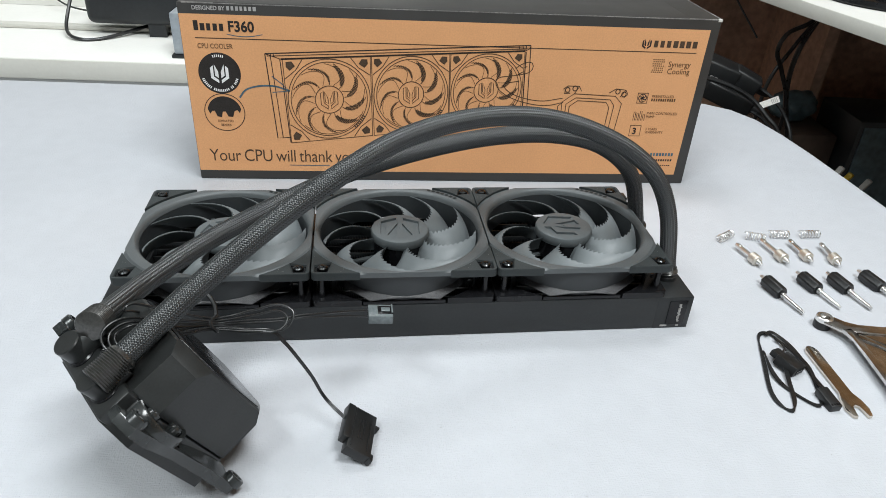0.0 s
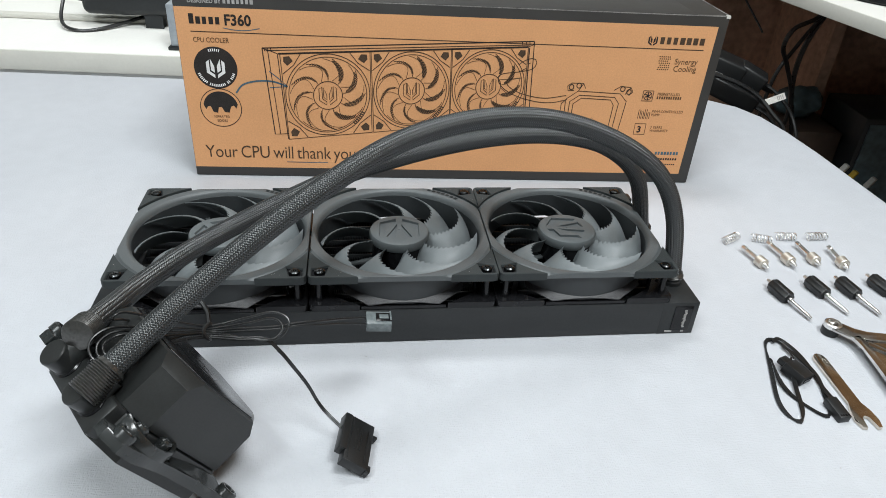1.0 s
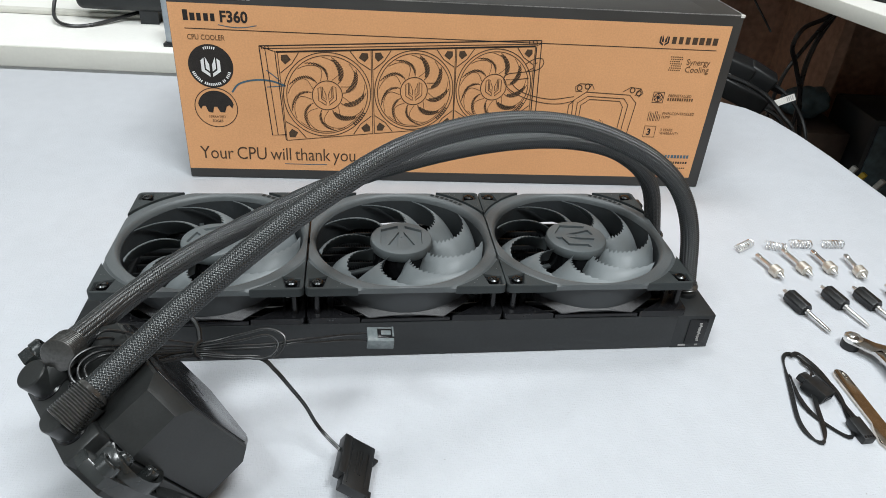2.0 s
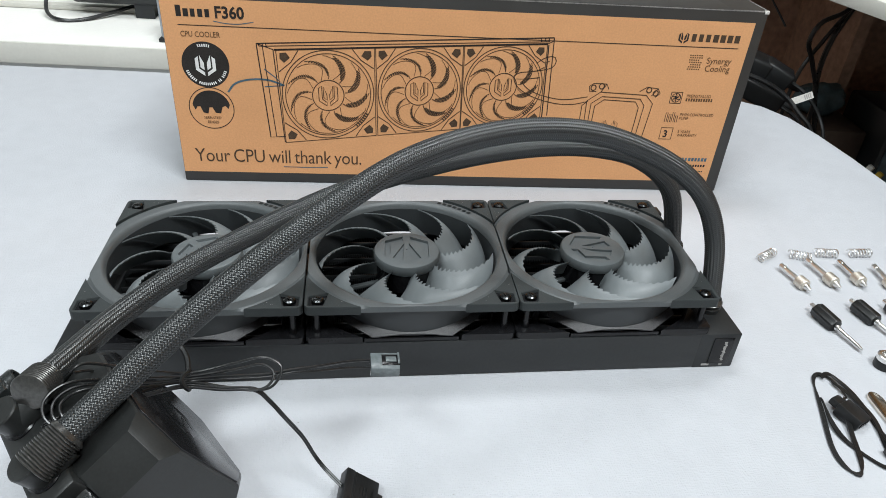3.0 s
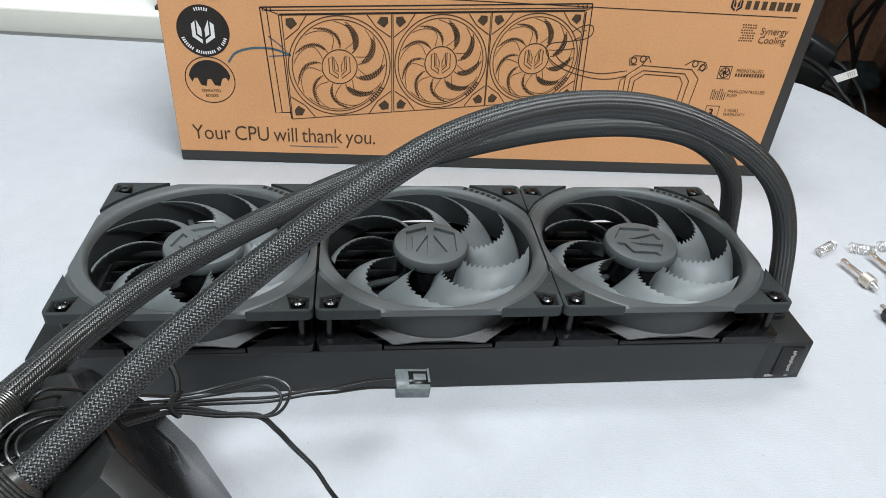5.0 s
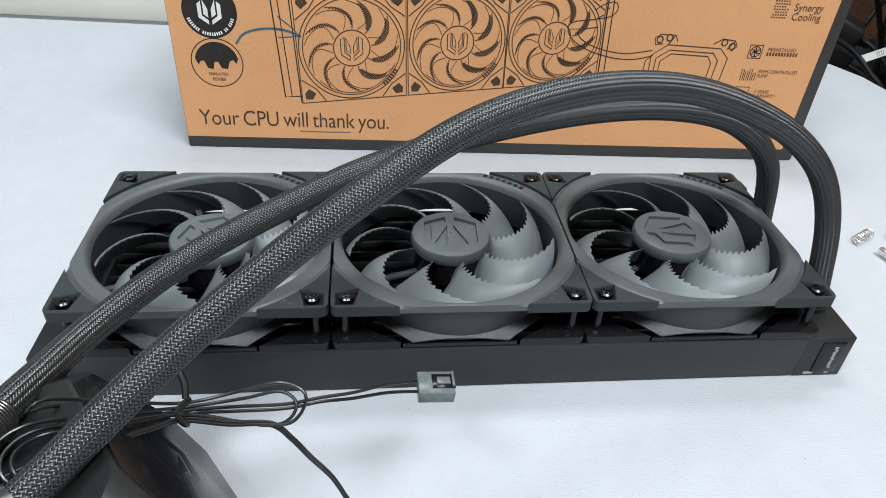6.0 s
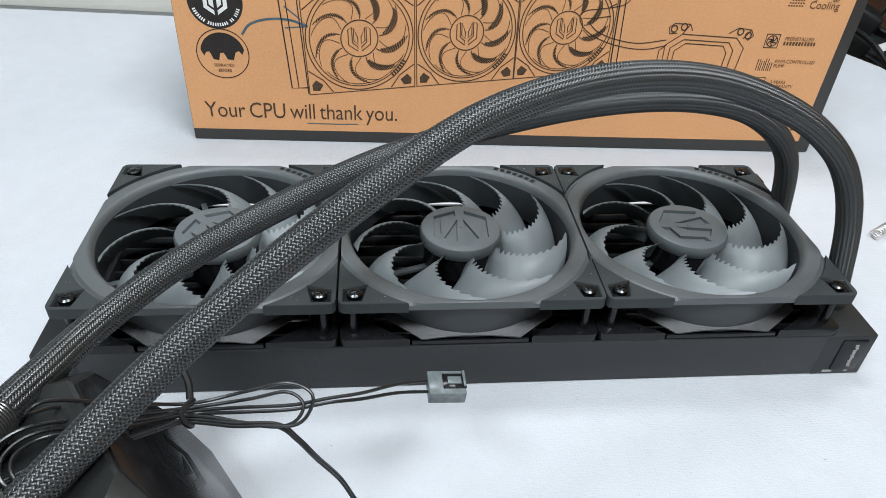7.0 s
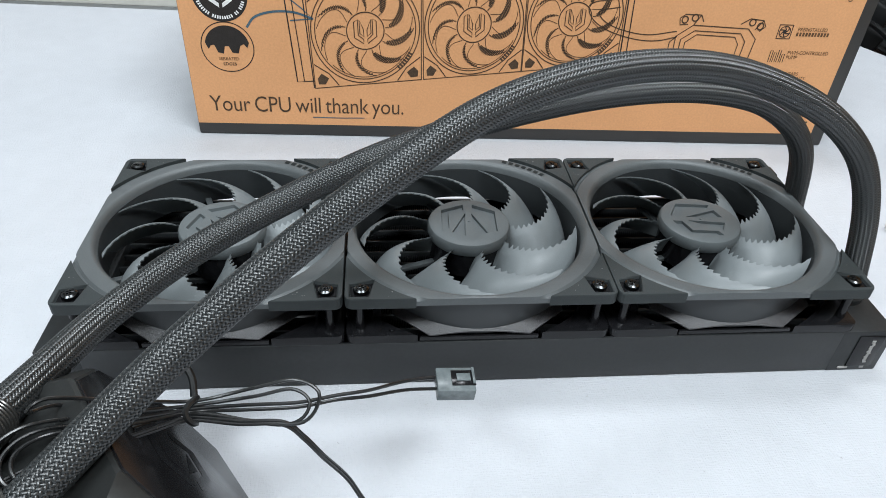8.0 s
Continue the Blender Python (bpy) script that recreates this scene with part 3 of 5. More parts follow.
        part("fan_drawing", bm, PENCIL, carton, "line drawing of a fan")
    # drawing of hose and pump
    bm = bmesh.new()
    for pts in (([(0.2905, 0.1120), (0.297, 0.1165), (0.304, 0.1180), (0.3065, 0.1140), (0.303, 0.1085), (0.290, 0.1055), (0.277, 0.1035), (0.2735, 0.0985), (0.279, 0.0905), (0.292, 0.0835), (0.310, 0.0790), (0.325, 0.0785), (0.3380, 0.0815)]),
                ([(0.2930, 0.1065), (0.2975, 0.1090)]), ([(0.2985, 0.1130), (0.3010, 0.1140)]),
                ([(0.295, 0.1005), (0.284, 0.0985), (0.281, 0.0960), (0.287, 0.0900), (0.300, 0.0850), (0.318, 0.0825), (0.3375, 0.0855)])):
        dense = [(v.x, v.y) for v in spline([(a, b, 0) for a, b in pts], 40)[0]]
        ribbon(bm, dense, 0.0007)
    part("hose_drawing", bm, PENCIL, carton, "line drawing of a hose")
    bm = bmesh.new()
    for line in (([(0.3345, 0.0540), (0.3335, 0.0820), (0.3440, 0.0900), (0.3835, 0.0885), (0.3905, 0.0815), (0.3875, 0.0500)]),
                 ([(0.3375, 0.0540), (0.3375, 0.0800), (0.3460, 0.0862), (0.3790, 0.0850), (0.3835, 0.0795), (0.3815, 0.0500)]),
                 ([(0.3405, 0.0540), (0.3410, 0.0780), (0.3480, 0.0835), (0.3755, 0.0825), (0.3790, 0.0775), (0.3775, 0.0500)]),
                 ([(0.3400, 0.0905), (0.3345, 0.0900), (0.3335, 0.0945), (0.3370, 0.0972), (0.3480, 0.0970), (0.3505, 0.0925)]),
                 ([(0.3770, 0.0915), (0.3830, 0.0955), (0.3925, 0.0945), (0.3950, 0.0905), (0.3915, 0.0870)]),
                 ([(0.3345, 0.0820), (0.3300, 0.0780), (0.3300, 0.0600)]), ([(0.3480, 0.0970), (0.3440, 0.0900)]), ([(0.3925, 0.0945), (0.3880, 0.0880)])):
        ribbon(bm, [(a + 0.004, b) for a, b in line], 0.0007)
    for c in ((0.3372, 0.0935), (0.3912, 0.0905), (0.3440, 0.0950), (0.3850, 0.0930)):
        ribbon(bm, circle(c[0] + 0.004, c[1], 0.0021, 0.0023, 14), 0.0009, True)
    emblem(bm, 0.3605, 0.0585, 0.0085, lambda b, p: ribbon(b, p, 0.0004, True))
    part("pump_drawing", bm, PENCIL, carton, "line drawing of a pump")
    # rules, arrow and badges
    bm = bmesh.new()
    ribbon(bm, [(0.0118, 0.1312), (0.4555, 0.1300)], 0.0006)
    part("printed_rule", bm, INK, carton)
    bm = bmesh.new()
    arrow = [(v.x, v.y) for v in spline([(0.0438, 0.0795, 0), (0.050, 0.0868, 0), (0.062, 0.0905, 0), (0.076, 0.0905, 0), (0.0885, 0.0865, 0)], 24)[0]]
    ribbon(bm, arrow, 0.0015)
    ribbon(bm, [(0.0735, 0.0995), (0.081, 0.0935), (0.0885, 0.0865), (0.073, 0.0850)], 0.0008)
    part("printed_arrow", bm, BLUE, carton, "slate blue printed arrow")
    bm = bmesh.new()
    under = [(v.x, v.y) for v in spline([(0.0385, 0.1348, 0), (0.048, 0.1333, 0), (0.058, 0.1333, 0), (0.0685, 0.1352, 0)], 12)[0]]
    ribbon(bm, under, 0.0006)
    part("printed_underline", bm, BLUE, carton, "slate blue underline")
    bm = bmesh.new()
    ribbon(bm, [(0.0835, 0.0150), (0.1055, 0.0148), (0.1210, 0.0152)], 0.0006)
    part("printed_underline", bm, BLUE, carton, "slate blue underline")
    bm = bmesh.new()
    fill(bm, circle(0.0288, 0.1010, 0.0181, 0.0181, 48))
    badge = part("round_badge", bm, INK, carton, "dark round printed badge")
    bm = bmesh.new()
    emblem(bm, 0.0288, 0.1010, 0.0092, lambda b, p: fill(b, p, -0.0005))
    part("badge_mark", bm, WHITEINK, badge, "white mark")
    bm = bmesh.new()
    for a0, n, step in ((198, 25, 5.9), (73, 6, 6.2)):
        for i in range(n):
            if i in (7, 17, 20):
                continue
            q = radians(a0 + i * step)
            fill(bm, [(0.0288 + rr * math.cos(q + dq), 0.1010 + rr * math.sin(q + dq)) for rr, dq in ((0.0142, 0), (0.0164, 0), (0.0164, 0.062), (0.0142, 0.062))], -0.0005)
    part("badge_lettering", bm, WHITEINK, badge, "white unreadable lettering")
    bm = bmesh.new()
    ribbon(bm, circle(0.0293, 0.0656, 0.0176, 0.0172, 48), 0.0006, True)
    cap = circle(0.0293, 0.0656, 0.0150, 0.0148, 30, 12, 168)
    wave = [(0.0150, 0.0672), (0.0165, 0.0640), (0.0182, 0.0668), (0.0205, 0.0670), (0.0225, 0.0618), (0.0262, 0.0610), (0.0275, 0.0662), (0.0300, 0.0664), (0.0322, 0.0618), (0.0362, 0.0614), (0.0380, 0.0668), (0.0405, 0.0680), (0.0425, 0.0652)]
    fill(bm, cap + wave)
    edge_badge = part("edge_badge", bm, INK, carton, "round outlined badge with a wavy dark cap")
    text_mesh("badge_text", "SERRATED", 0.0030, INKSOFT, edge_badge, on_front(0.0222, 0.0566))
    text_mesh("badge_text", "EDGES", 0.0031, INK, edge_badge, on_front(0.0248, 0.0528))
    # words
    text_mesh("printed_text", "F360", 0.0122, INK, carton, on_front(0.0398, 0.1372), squeeze=0.92, bold=0.00035)
    text_mesh("printed_text", "Your CPU will thank you.", 0.0172, PENCIL, carton, on_front(0.0110, 0.0186), squeeze=0.83, spacing=0.97, bold=-0.00008, gap=0.72)
    text_mesh("printed_text", "CPU COOLER", 0.0060, INKSOFT, carton, on_front(0.0128, 0.1225), squeeze=0.80)
    text_mesh("printed_text", "Synergy", 0.0074, INKSOFT, carton, on_front(0.4315, 0.1170), squeeze=0.92)
    text_mesh("printed_text", "Cooling", 0.0074, INKSOFT, carton, on_front(0.4315, 0.1105), squeeze=0.92)
    text_mesh("printed_text", "PREINSTALLED", 0.0036, INKSOFT, carton, on_front(0.4225, 0.0880), squeeze=0.9)
    text_mesh("printed_text", "PWM-CONTROLLED", 0.0036, INKSOFT, carton, on_front(0.4208, 0.0715), squeeze=0.9)
    text_mesh("printed_text", "PUMP", 0.0036, INKSOFT, carton, on_front(0.4208, 0.0682), squeeze=0.9)
    text_mesh("printed_text", "3 YEARS", 0.0036, INKSOFT, carton, on_front(0.4225, 0.0560), squeeze=0.9)
    text_mesh("printed_text", "WARRANTY", 0.0036, INKSOFT, carton, on_front(0.4225, 0.0527), squeeze=0.9)
    text_mesh("printed_text", "3", 0.0088, INK, carton, on_front(0.4098, 0.0520), bold=0.0002)
    text_mesh("printed_text", "DESIGNED BY", 0.0047, GREYINK, carton, on_front(0.0120, 0.1543), squeeze=0.93, bold=0.00014)
    printed_word("brand_word", GREYINK, carton, "pale plain blocks of a brand word", 0.0405, 0.1543, 0.0034, 7, 0.0036, rng)
    printed_word("model_word", INK, carton, "dark plain blocks of a model name", 0.0116, 0.1374, 0.0082, 5, 0.0053, rng, 0.72)
    printed_word("brand_word", PENCIL, carton, "dark plain blocks of a brand word", 0.4143, 0.1343, 0.0060, 7, 0.0060, rng)
    bm = bmesh.new()
    emblem(bm, 0.4075, 0.1372, 0.0050, fill)
    part("brand_mark", bm, INK, carton, "dark angular printed mark")
    printed_word("brand_word", INKSOFT, carton, "brown plain blocks of a brand word", 0.4225, 0.0845, 0.0026, 11, 0.0022, rng)
    bm = bmesh.new()
    for r in range(7):
        for c in range(6):
            if not (r in (2,) and c < 1) and not (r in (4,) and c > 4):
                x, z = 0.4165 + c * 0.0019 + (0.0005 if r % 2 else 0), 0.1115 + r * 0.0019
                fill(bm, [(x, z), (x + 0.0012, z), (x + 0.0012, z + 0.0009), (x, z + 0.0009)])
    part("dotted_mark", bm, INKSOFT, carton)
    bm = bmesh.new()
    for cx, cz in ((0.4137, 0.0873),):
        ribbon(bm, [(cx - 0.0048, cz - 0.0048), (cx + 0.0048, cz - 0.0048), (cx + 0.0048, cz + 0.0048), (cx - 0.0048, cz + 0.0048)], 0.0007, True)
        ribbon(bm, circle(cx, cz, 0.0038, 0.0038, 20), 0.0006, True)
        fill(bm, circle(cx, cz, 0.0014, 0.0014, 12))
        for q in range(0, 360, 60):
            ribbon(bm, [(cx + 0.0014 * math.cos(radians(q)), cz + 0.0014 * math.sin(radians(q))), (cx + 0.0036 * math.cos(radians(q + 40)), cz + 0.0036 * math.sin(radians(q + 40)))], 0.0007)
    for i, hgt in enumerate((0.0085, 0.007, 0.009, 0.006)):
        x = 0.4085 + i * 0.0030
        ribbon(bm, [(x, 0.0655), (x, 0.0655 + hgt), (x + 0.0017, 0.0655 + hgt), (x + 0.0017, 0.0655)], 0.0005)
    ribbon(bm, [(0.4075, 0.0500), (0.4180, 0.0500), (0.4180, 0.0605), (0.4075, 0.0605)], 0.0006, True)
    part("printed_icons", bm, INK, carton, "small printed outline icons")
    printed_word("printed_code", BLUE, carton, "slate blue blocks of a code", 0.4330, 0.0295, 0.0032, 8, 0.0030, rng)
    printed_word("small_word", INK, carton, "dark blocks of a small word", 0.4350, 0.0240, 0.0022, 9, 0.0024, rng)
    printed_word("small_word", INK, carton, "dark blocks of a small word", 0.4370, 0.0190, 0.0012, 9, 0.0021, rng)


# ---- radiator ----
RX0, RX1, RZ = -0.0125, 0.3805, 0.0262


def build_radiator():
    rad = thing("radiator", "flat black aluminium radiator lying on the white cloth under three fans", "radiator")
    for y0, y1, z1 in ((0.0, 0.0016, RZ), (0.1184, 0.12, 0.0251)):
        bm = bmesh.new()
        block(bm, (RX0 + 0.012, y0, 0.0006), (RX1 - 0.012, y1, z1), 0.0004)
        part("side_wall", bm, RAD, rad)
    for x0, x1 in ((RX0, 0.006), (0.3545, RX1)):
        bm = bmesh.new()
        block(bm, (x0, -0.0002, 0.0), (x1, 0.1202, RZ + 0.0002), 0.0008)
        part("end_tank", bm, RAD, rad)
    for i in range(3):
        bm = bmesh.new()
        block(bm, (0.0600 + 0.12 * i - 0.027, 0.0007, RZ), (0.0600 + 0.12 * i + 0.027, 0.0019, RZ + 0.0027), 0.0003)
        part("mounting_strip", bm, GLOSS, rad, "glossy black strip under a fan")
    pitch = 0.1168 / 12
    for i in range(1, 12):
        y = 0.0016 + pitch * i
        bm = bmesh.new()
        block(bm, (0.006, y - 0.0009, 0.0035), (0.3545, y + 0.0009, 0.0245), 0.0006)
        part("flat_tube", bm, RAD, rad)
    verts, faces = [], []
    for g in range(12):
        y0, y1 = 0.0017 + pitch * g + 0.0008, 0.0015 + pitch * (g + 1) - 0.0008
        for i in range(290):
            x = 0.0065 + i * 0.0012
            k = len(verts)
            verts += [(x, y0, 0.004), (x + 0.0011, y1, 0.004), (x + 0.0011, y1, 0.0228), (x, y0, 0.0228)]
            faces.append((k, k + 1, k + 2, k + 3))
    me = bpy.data.meshes.new("fin_pack")
    me.from_pydata(verts, [], faces)
    tagged(link("fin_pack", me, FIN, rad, "fine black radiator fins"), kind="stuff")
    bm = bmesh.new()
    block(bm, (0.3635, -0.0008, 0.0035), (0.3765, -0.0003, 0.0235), 0.0003)
    lab = part("label", bm, GLOSS, rad, "small black label with white lettering")
    rng = random.Random(9)
    for i in range(13):
        bm = bmesh.new()
        z = 0.0062 + i * 0.00115
        x = 0.3715 if i % 5 else 0.3720
        block(bm, (x - rng.uniform(0.0006, 0.0012), -0.0011, z), (x + 0.0008, -0.0008, z + 0.0008))
        part("label_mark", bm, GREYINK, lab)
    for x0, x1 in ((0.360, 0.3650), (0.3715, 0.3735)):
        bm = bmesh.new()
        block(bm, (x0, -0.0006, 0.0020), (x1, -0.0002, 0.0032))
        part("label_mark", bm, GREYINK, rad)
    bm = bmesh.new()
    block(bm, (0.3605, 0.1000, RZ), (0.3655, 0.1185, RZ + 0.006), 0.0008)
    block(bm, (0.3605, 0.1080, RZ + 0.005), (0.3665, 0.1185, 0.0475), 0.001, pose(0, 0, 0))
    part("cable_clip", bm, CONN, rad, "black plastic clip")
    for y in (0.026, 0.091):
        bm = bmesh.new()
        lathe(bm, [(0.0074, RZ), (0.0074, RZ + 0.003), (0.0066, RZ + 0.004), (0.0066, RZ + 0.009), (0, RZ + 0.009)], 28, pose(0.3692, y - 0.0006, 0))
        part("hose_fitting", bm, RAD, rad)


# ---- fans ----
F_TOP = 0.0520


def square_reach(q, half, r):
    """Distance from the middle to the edge of a rounded square in the direction q."""
    c, s = abs(math.cos(q)), abs(math.sin(q))
    d = half / max(c, s)
    x, y = d * c, d * s
    k = half - r
    if x > k and y > k:
        b = k * (c + s)
        d = b + math.sqrt(max(0, b * b - (2 * k * k - r * r)))
    return d


def pad_outline(half, arc, r):
    x0 = math.sqrt(arc * arc - half * half)
    pts = [(x0, half)]
    for i in range(5):
        q = math.pi / 2 * (1 - i / 4)
        pts.append((half - r + r * math.cos(q), half - r + r * math.sin(q)))
    pts.append((half, x0))
    a0, a1 = math.atan2(x0, half), math.atan2(half, x0)
    for i in range(1, 12):
        q = a0 + (a1 - a0) * i / 12
        pts.append((arc * math.cos(q), arc * math.sin(q)))
    return pts[::-1]


def inside(c, loop):
    """Whether c lies within the loop of vertices, seen from above."""
    odd = False
    for k, v in enumerate(loop):
        a, b = v.co, loop[k - 1].co
        if (a.y > c.y) != (b.y > c.y) and c.x < a.x + (b.x - a.x) * (c.y - a.y) / (b.y - a.y):
            odd = not odd
    return odd


def build_fan():
    """One 120 mm fan, its middle at the origin and z as it lies on the radiator."""
    fan = thing("fan", "black cooling fan with serrated grey blades screwed onto the radiator", "fan", "fans on the radiator")
    bm = bmesh.new()
    n = 160
    rings = []
    for i in range(n):
        q = 2 * math.pi * i / n
        d = square_reach(q, 0.0594, 0.004)
        e = 0.00002
        prof = [(d, 0.0478), (d, 0.0503), (min(d - e, 0.0652), 0.0505), (min(d - 2 * e, 0.0640), 0.0516), (0.0586, 0.0519), (0.0574, 0.0514),
                (0.0563, 0.0498), (0.0558, 0.0474), (0.0588, 0.0474)]
        rings.append([bm.verts.new((r * math.cos(q), r * math.sin(q), z)) for r, z in prof])
    for i in range(n):
        a, b = rings[i], rings[(i + 1) % n]
        for k in range(len(a)):
            kk = (k + 1) % len(a)
            bm.faces.new((a[k], b[k], b[kk], a[kk]))
    part("frame", bm, FRAME, fan, smooth=38)
    # duct below the rim, its shade painted in by the darker plastic
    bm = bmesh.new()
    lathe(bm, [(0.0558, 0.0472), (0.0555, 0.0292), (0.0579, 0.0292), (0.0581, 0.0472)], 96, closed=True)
    part("duct", bm, DUCT, fan, "round duct of fan plastic with its shade put into the colour", smooth=38)
    for c in range(4):
        m = pose(0, 0, 0, 0, 0, 90 * c)
        bm = bmesh.new()
        # the pad's top has a kite-shaped recess for the screw
        mm = m @ Matrix.Translation((0.0525, 0.0525, 0)) @ pose(0, 0, 0, 0, 0, 45)
        kite = [(0.0078, 0.0), (0.0015, 0.0064), (-0.0086, 0.0), (0.0015, -0.0064)]
        zp = F_TOP + 0.0003
        ring = pad_outline(0.0597, 0.0664, 0.0035)
        mid = Vector((sum(p[0] for p in ring) / len(ring), sum(p[1] for p in ring) / len(ring)))
        low = [bm.verts.new(m @ Vector((x, y, 0.0468))) for x, y in ring]
        side = [bm.verts.new(m @ Vector((x, y, zp - 0.0004))) for x, y in ring]
        high = [bm.verts.new(m @ Vector((x + (mid.x - x) * 0.02, y + (mid.y - y) * 0.02, zp))) for x, y in ring]
        lip = [bm.verts.new(mm @ Vector((x, y, zp))) for x, y in kite]
        lip_in = [bm.verts.new(mm @ Vector((x * 0.92, y * 0.92, zp - 0.0003))) for x, y in kite]
        deep = [bm.verts.new(mm @ Vector((x * 0.84, y * 0.84, zp - 0.0015))) for x, y in kite]
        for p, q in ((low, side), (side, high), (lip, lip_in), (lip_in, deep)):
            for k in range(len(p)):
                bm.faces.new((p[k], p[(k + 1) % len(p)], q[(k + 1) % len(q)], q[k]))
        edges = [bm.edges.get((p[k], p[(k + 1) % len(p)])) for p in (high, lip) for k in range(len(p))]
        bmesh.ops.triangle_fill(bm, use_beauty=True, use_dissolve=False, edges=edges)
        bmesh.ops.recalc_face_normals(bm, faces=list(bm.faces))
        pad = part("corner_pad", bm, PAD, fan, "matt black corner pad", smooth=20)
        bm = bmesh.new()
        bm.faces.new([bm.verts.new(mm @ Vector((x * 0.86, y * 0.86, zp - 0.00145))) for x, y in kite])
        part("recess", bm, GLOSS, pad)
        bm = bmesh.new()
        top = [(0, 0.0001), (0.0008, 0.0001), (0.0012, 0.0013), (0.0024, 0.0012), (0.0032, 0.0006), (0.0035, -0.0002), (0.0035, -0.0012), (0, -0.0012)]
        lathe(bm, [(r, F_TOP - 0.0001 + z) for r, z in top], 20, m @ Matrix.Translation((0.0525, 0.0525, 0)))
        for k in range(2):
            block(bm, (-0.0021, -0.0003, F_TOP + 0.0002), (0.0021, 0.0003, F_TOP + 0.00135), 0.0001, m @ Matrix.Translation((0.0525, 0.0525, 0)) @ pose(0, 0, 0, 0, 0, 20 + 90 * k))
        part("screw", bm, SCREW, pad, "small black cross-head screw")
        bm = bmesh.new()
        slab(bm, pad_outline(0.0597, 0.0660, 0.0035), 0.0263, 0.0308, m, 0.0004)
        lathe(bm, [(0.0012, 0.0308), (0.0010, 0.0320), (0, 0.0322)], 10, m @ Matrix.Translation((0.0395, 0.0565, 0)))
        part("lower_pad", bm, GLOSS, fan, "glossy black lower corner pad")
        bm = bmesh.new()
        lathe(bm, [(0.0021, 0.0300), (0.0017, 0.0475)], 14, m @ Matrix.Translation((0.0535, 0.0535, 0)))
        block(bm, (0.0440, 0.0465, 0.0300), (0.0478, 0.0478, 0.0475), 0.0002, m)
        part("post", bm, GLOSS, fan)
        # bow-shaped facet at the foot of the duct
        bm = bmesh.new()
        rows = []
        for i in range(25):
            x = -0.039 + 0.078 * i / 24
            yi = math.sqrt(0.0581 ** 2 - x * x)
            zi = 0.0326 + 0.0034 * abs(x / 0.039) ** 1.6
            out = abs(x) - 0.0225
            yo = 0.0588 + 0.0007 * (abs(x) / 0.0225) ** 2 if out < 0 else 0.0595 - out * 0.62
            zo = 0.0316 - 0.0014 * (abs(x) / 0.0225) ** 2 if out < 0 else 0.0302 + out * 0.26
            yo = max(yo, yi + 0.0002)
            rows.append([bm.verts.new(m @ Vector((x, yi - 0.001, zi))), bm.verts.new(m @ Vector((x, yo, zo))), bm.verts.new(m @ Vector((x, yo, zo - 0.0006))), bm.verts.new(m @ Vector((x, yi - 0.001, zi - 0.0012)))])
        for a, b in zip(rows, rows[1:]):
            for k in range(4):
                bm.faces.new((a[k], b[k], b[(k + 1) % 4], a[(k + 1) % 4]))
        bm.faces.new(rows[0])
        bm.faces.new(rows[-1][::-1])
        part("duct_facet", bm, FACET, fan, "speckled grey facet")
    # four struts under the hub
    for k in range(4):
        bm = bmesh.new()
        block(bm, (0.015, -0.0016, 0.0293), (0.0556, 0.0016, 0.0316), 0.0005, pose(0, 0, 0, 0, 0, 20 + 90 * k))
        part("strut", bm, FRAME, fan)
    bm = bmesh.new()
    zt, r, n = F_TOP - 0.0016, 0.0152, 64
    ring = []
    for rr, z in ((0.0188, zt), (0.0199, zt - 0.0005), (0.0206, zt - 0.0018), (0.0206, zt - 0.0050), (0.0198, zt - 0.0070)):
        ring.append([bm.verts.new((rr * math.cos(2 * math.pi * i / n), rr * math.sin(2 * math.pi * i / n), z)) for i in range(n)])
    for p, q in zip(ring, ring[1:]):
        for i in range(n):
            bm.faces.new((p[i], p[(i + 1) % n], q[(i + 1) % n], q[i]))
    bm.faces.new(ring[-1])
    loops = [ring[0]]
    for sgn in (-1, 1):
        for pts, deep in ((((0.15, 0.98), (0.90, 0.62), (0.90, -0.55), (0.66, -0.42), (0.66, 0.44), (0.15, 0.66)), 0.0016), (((0.10, 0.48), (0.58, -0.62), (0.16, -0.80)), 0.0014)):
            lip = [bm.verts.new((sgn * r * x, r * y, zt)) for x, y in pts]
            mx, my = sum(v.co.x for v in lip) / len(lip), sum(v.co.y for v in lip) / len(lip)
            low = [bm.verts.new((v.co.x + (mx - v.co.x) * 0.05, v.co.y + (my - v.co.y) * 0.05, zt - deep)) for v in lip]
            for k in range(len(lip)):
                bm.faces.new((lip[k], lip[(k + 1) % len(lip)], low[(k + 1) % len(lip)], low[k]))
            bm.faces.new(low)
            loops.append(lip)
    edges = [bm.edges.get((p[k], p[(k + 1) % len(p)])) or bm.edges.new((p[k], p[(k + 1) % len(p)])) for p in loops for k in range(len(p))]
    filled = bmesh.ops.triangle_fill(bm, use_beauty=True, use_dissolve=False, edges=edges)
    caps = [f for f in filled["geom"] if isinstance(f, bmesh.types.BMFace) and any(inside(f.calc_center_median(), p) for p in loops[1:])]
    bmesh.ops.delete(bm, geom=caps, context="FACES_ONLY")
    lathe(bm, [(0.0, zt + 0.0004), (0.0006, zt + 0.0003), (0.0009, zt - 0.0002)], 12)
    hub = part("hub", bm, HUB, fan, "round satin black hub with an engraved angular mark")
    bm = bmesh.new()
    lathe(bm, [(0.0196, zt - 0.0068), (0.0190, zt - 0.0075), (0.0188, 0.0300), (0, 0.0300)], 48)
    part("motor", bm, GLOSS, hub, "glossy black motor below the hub")
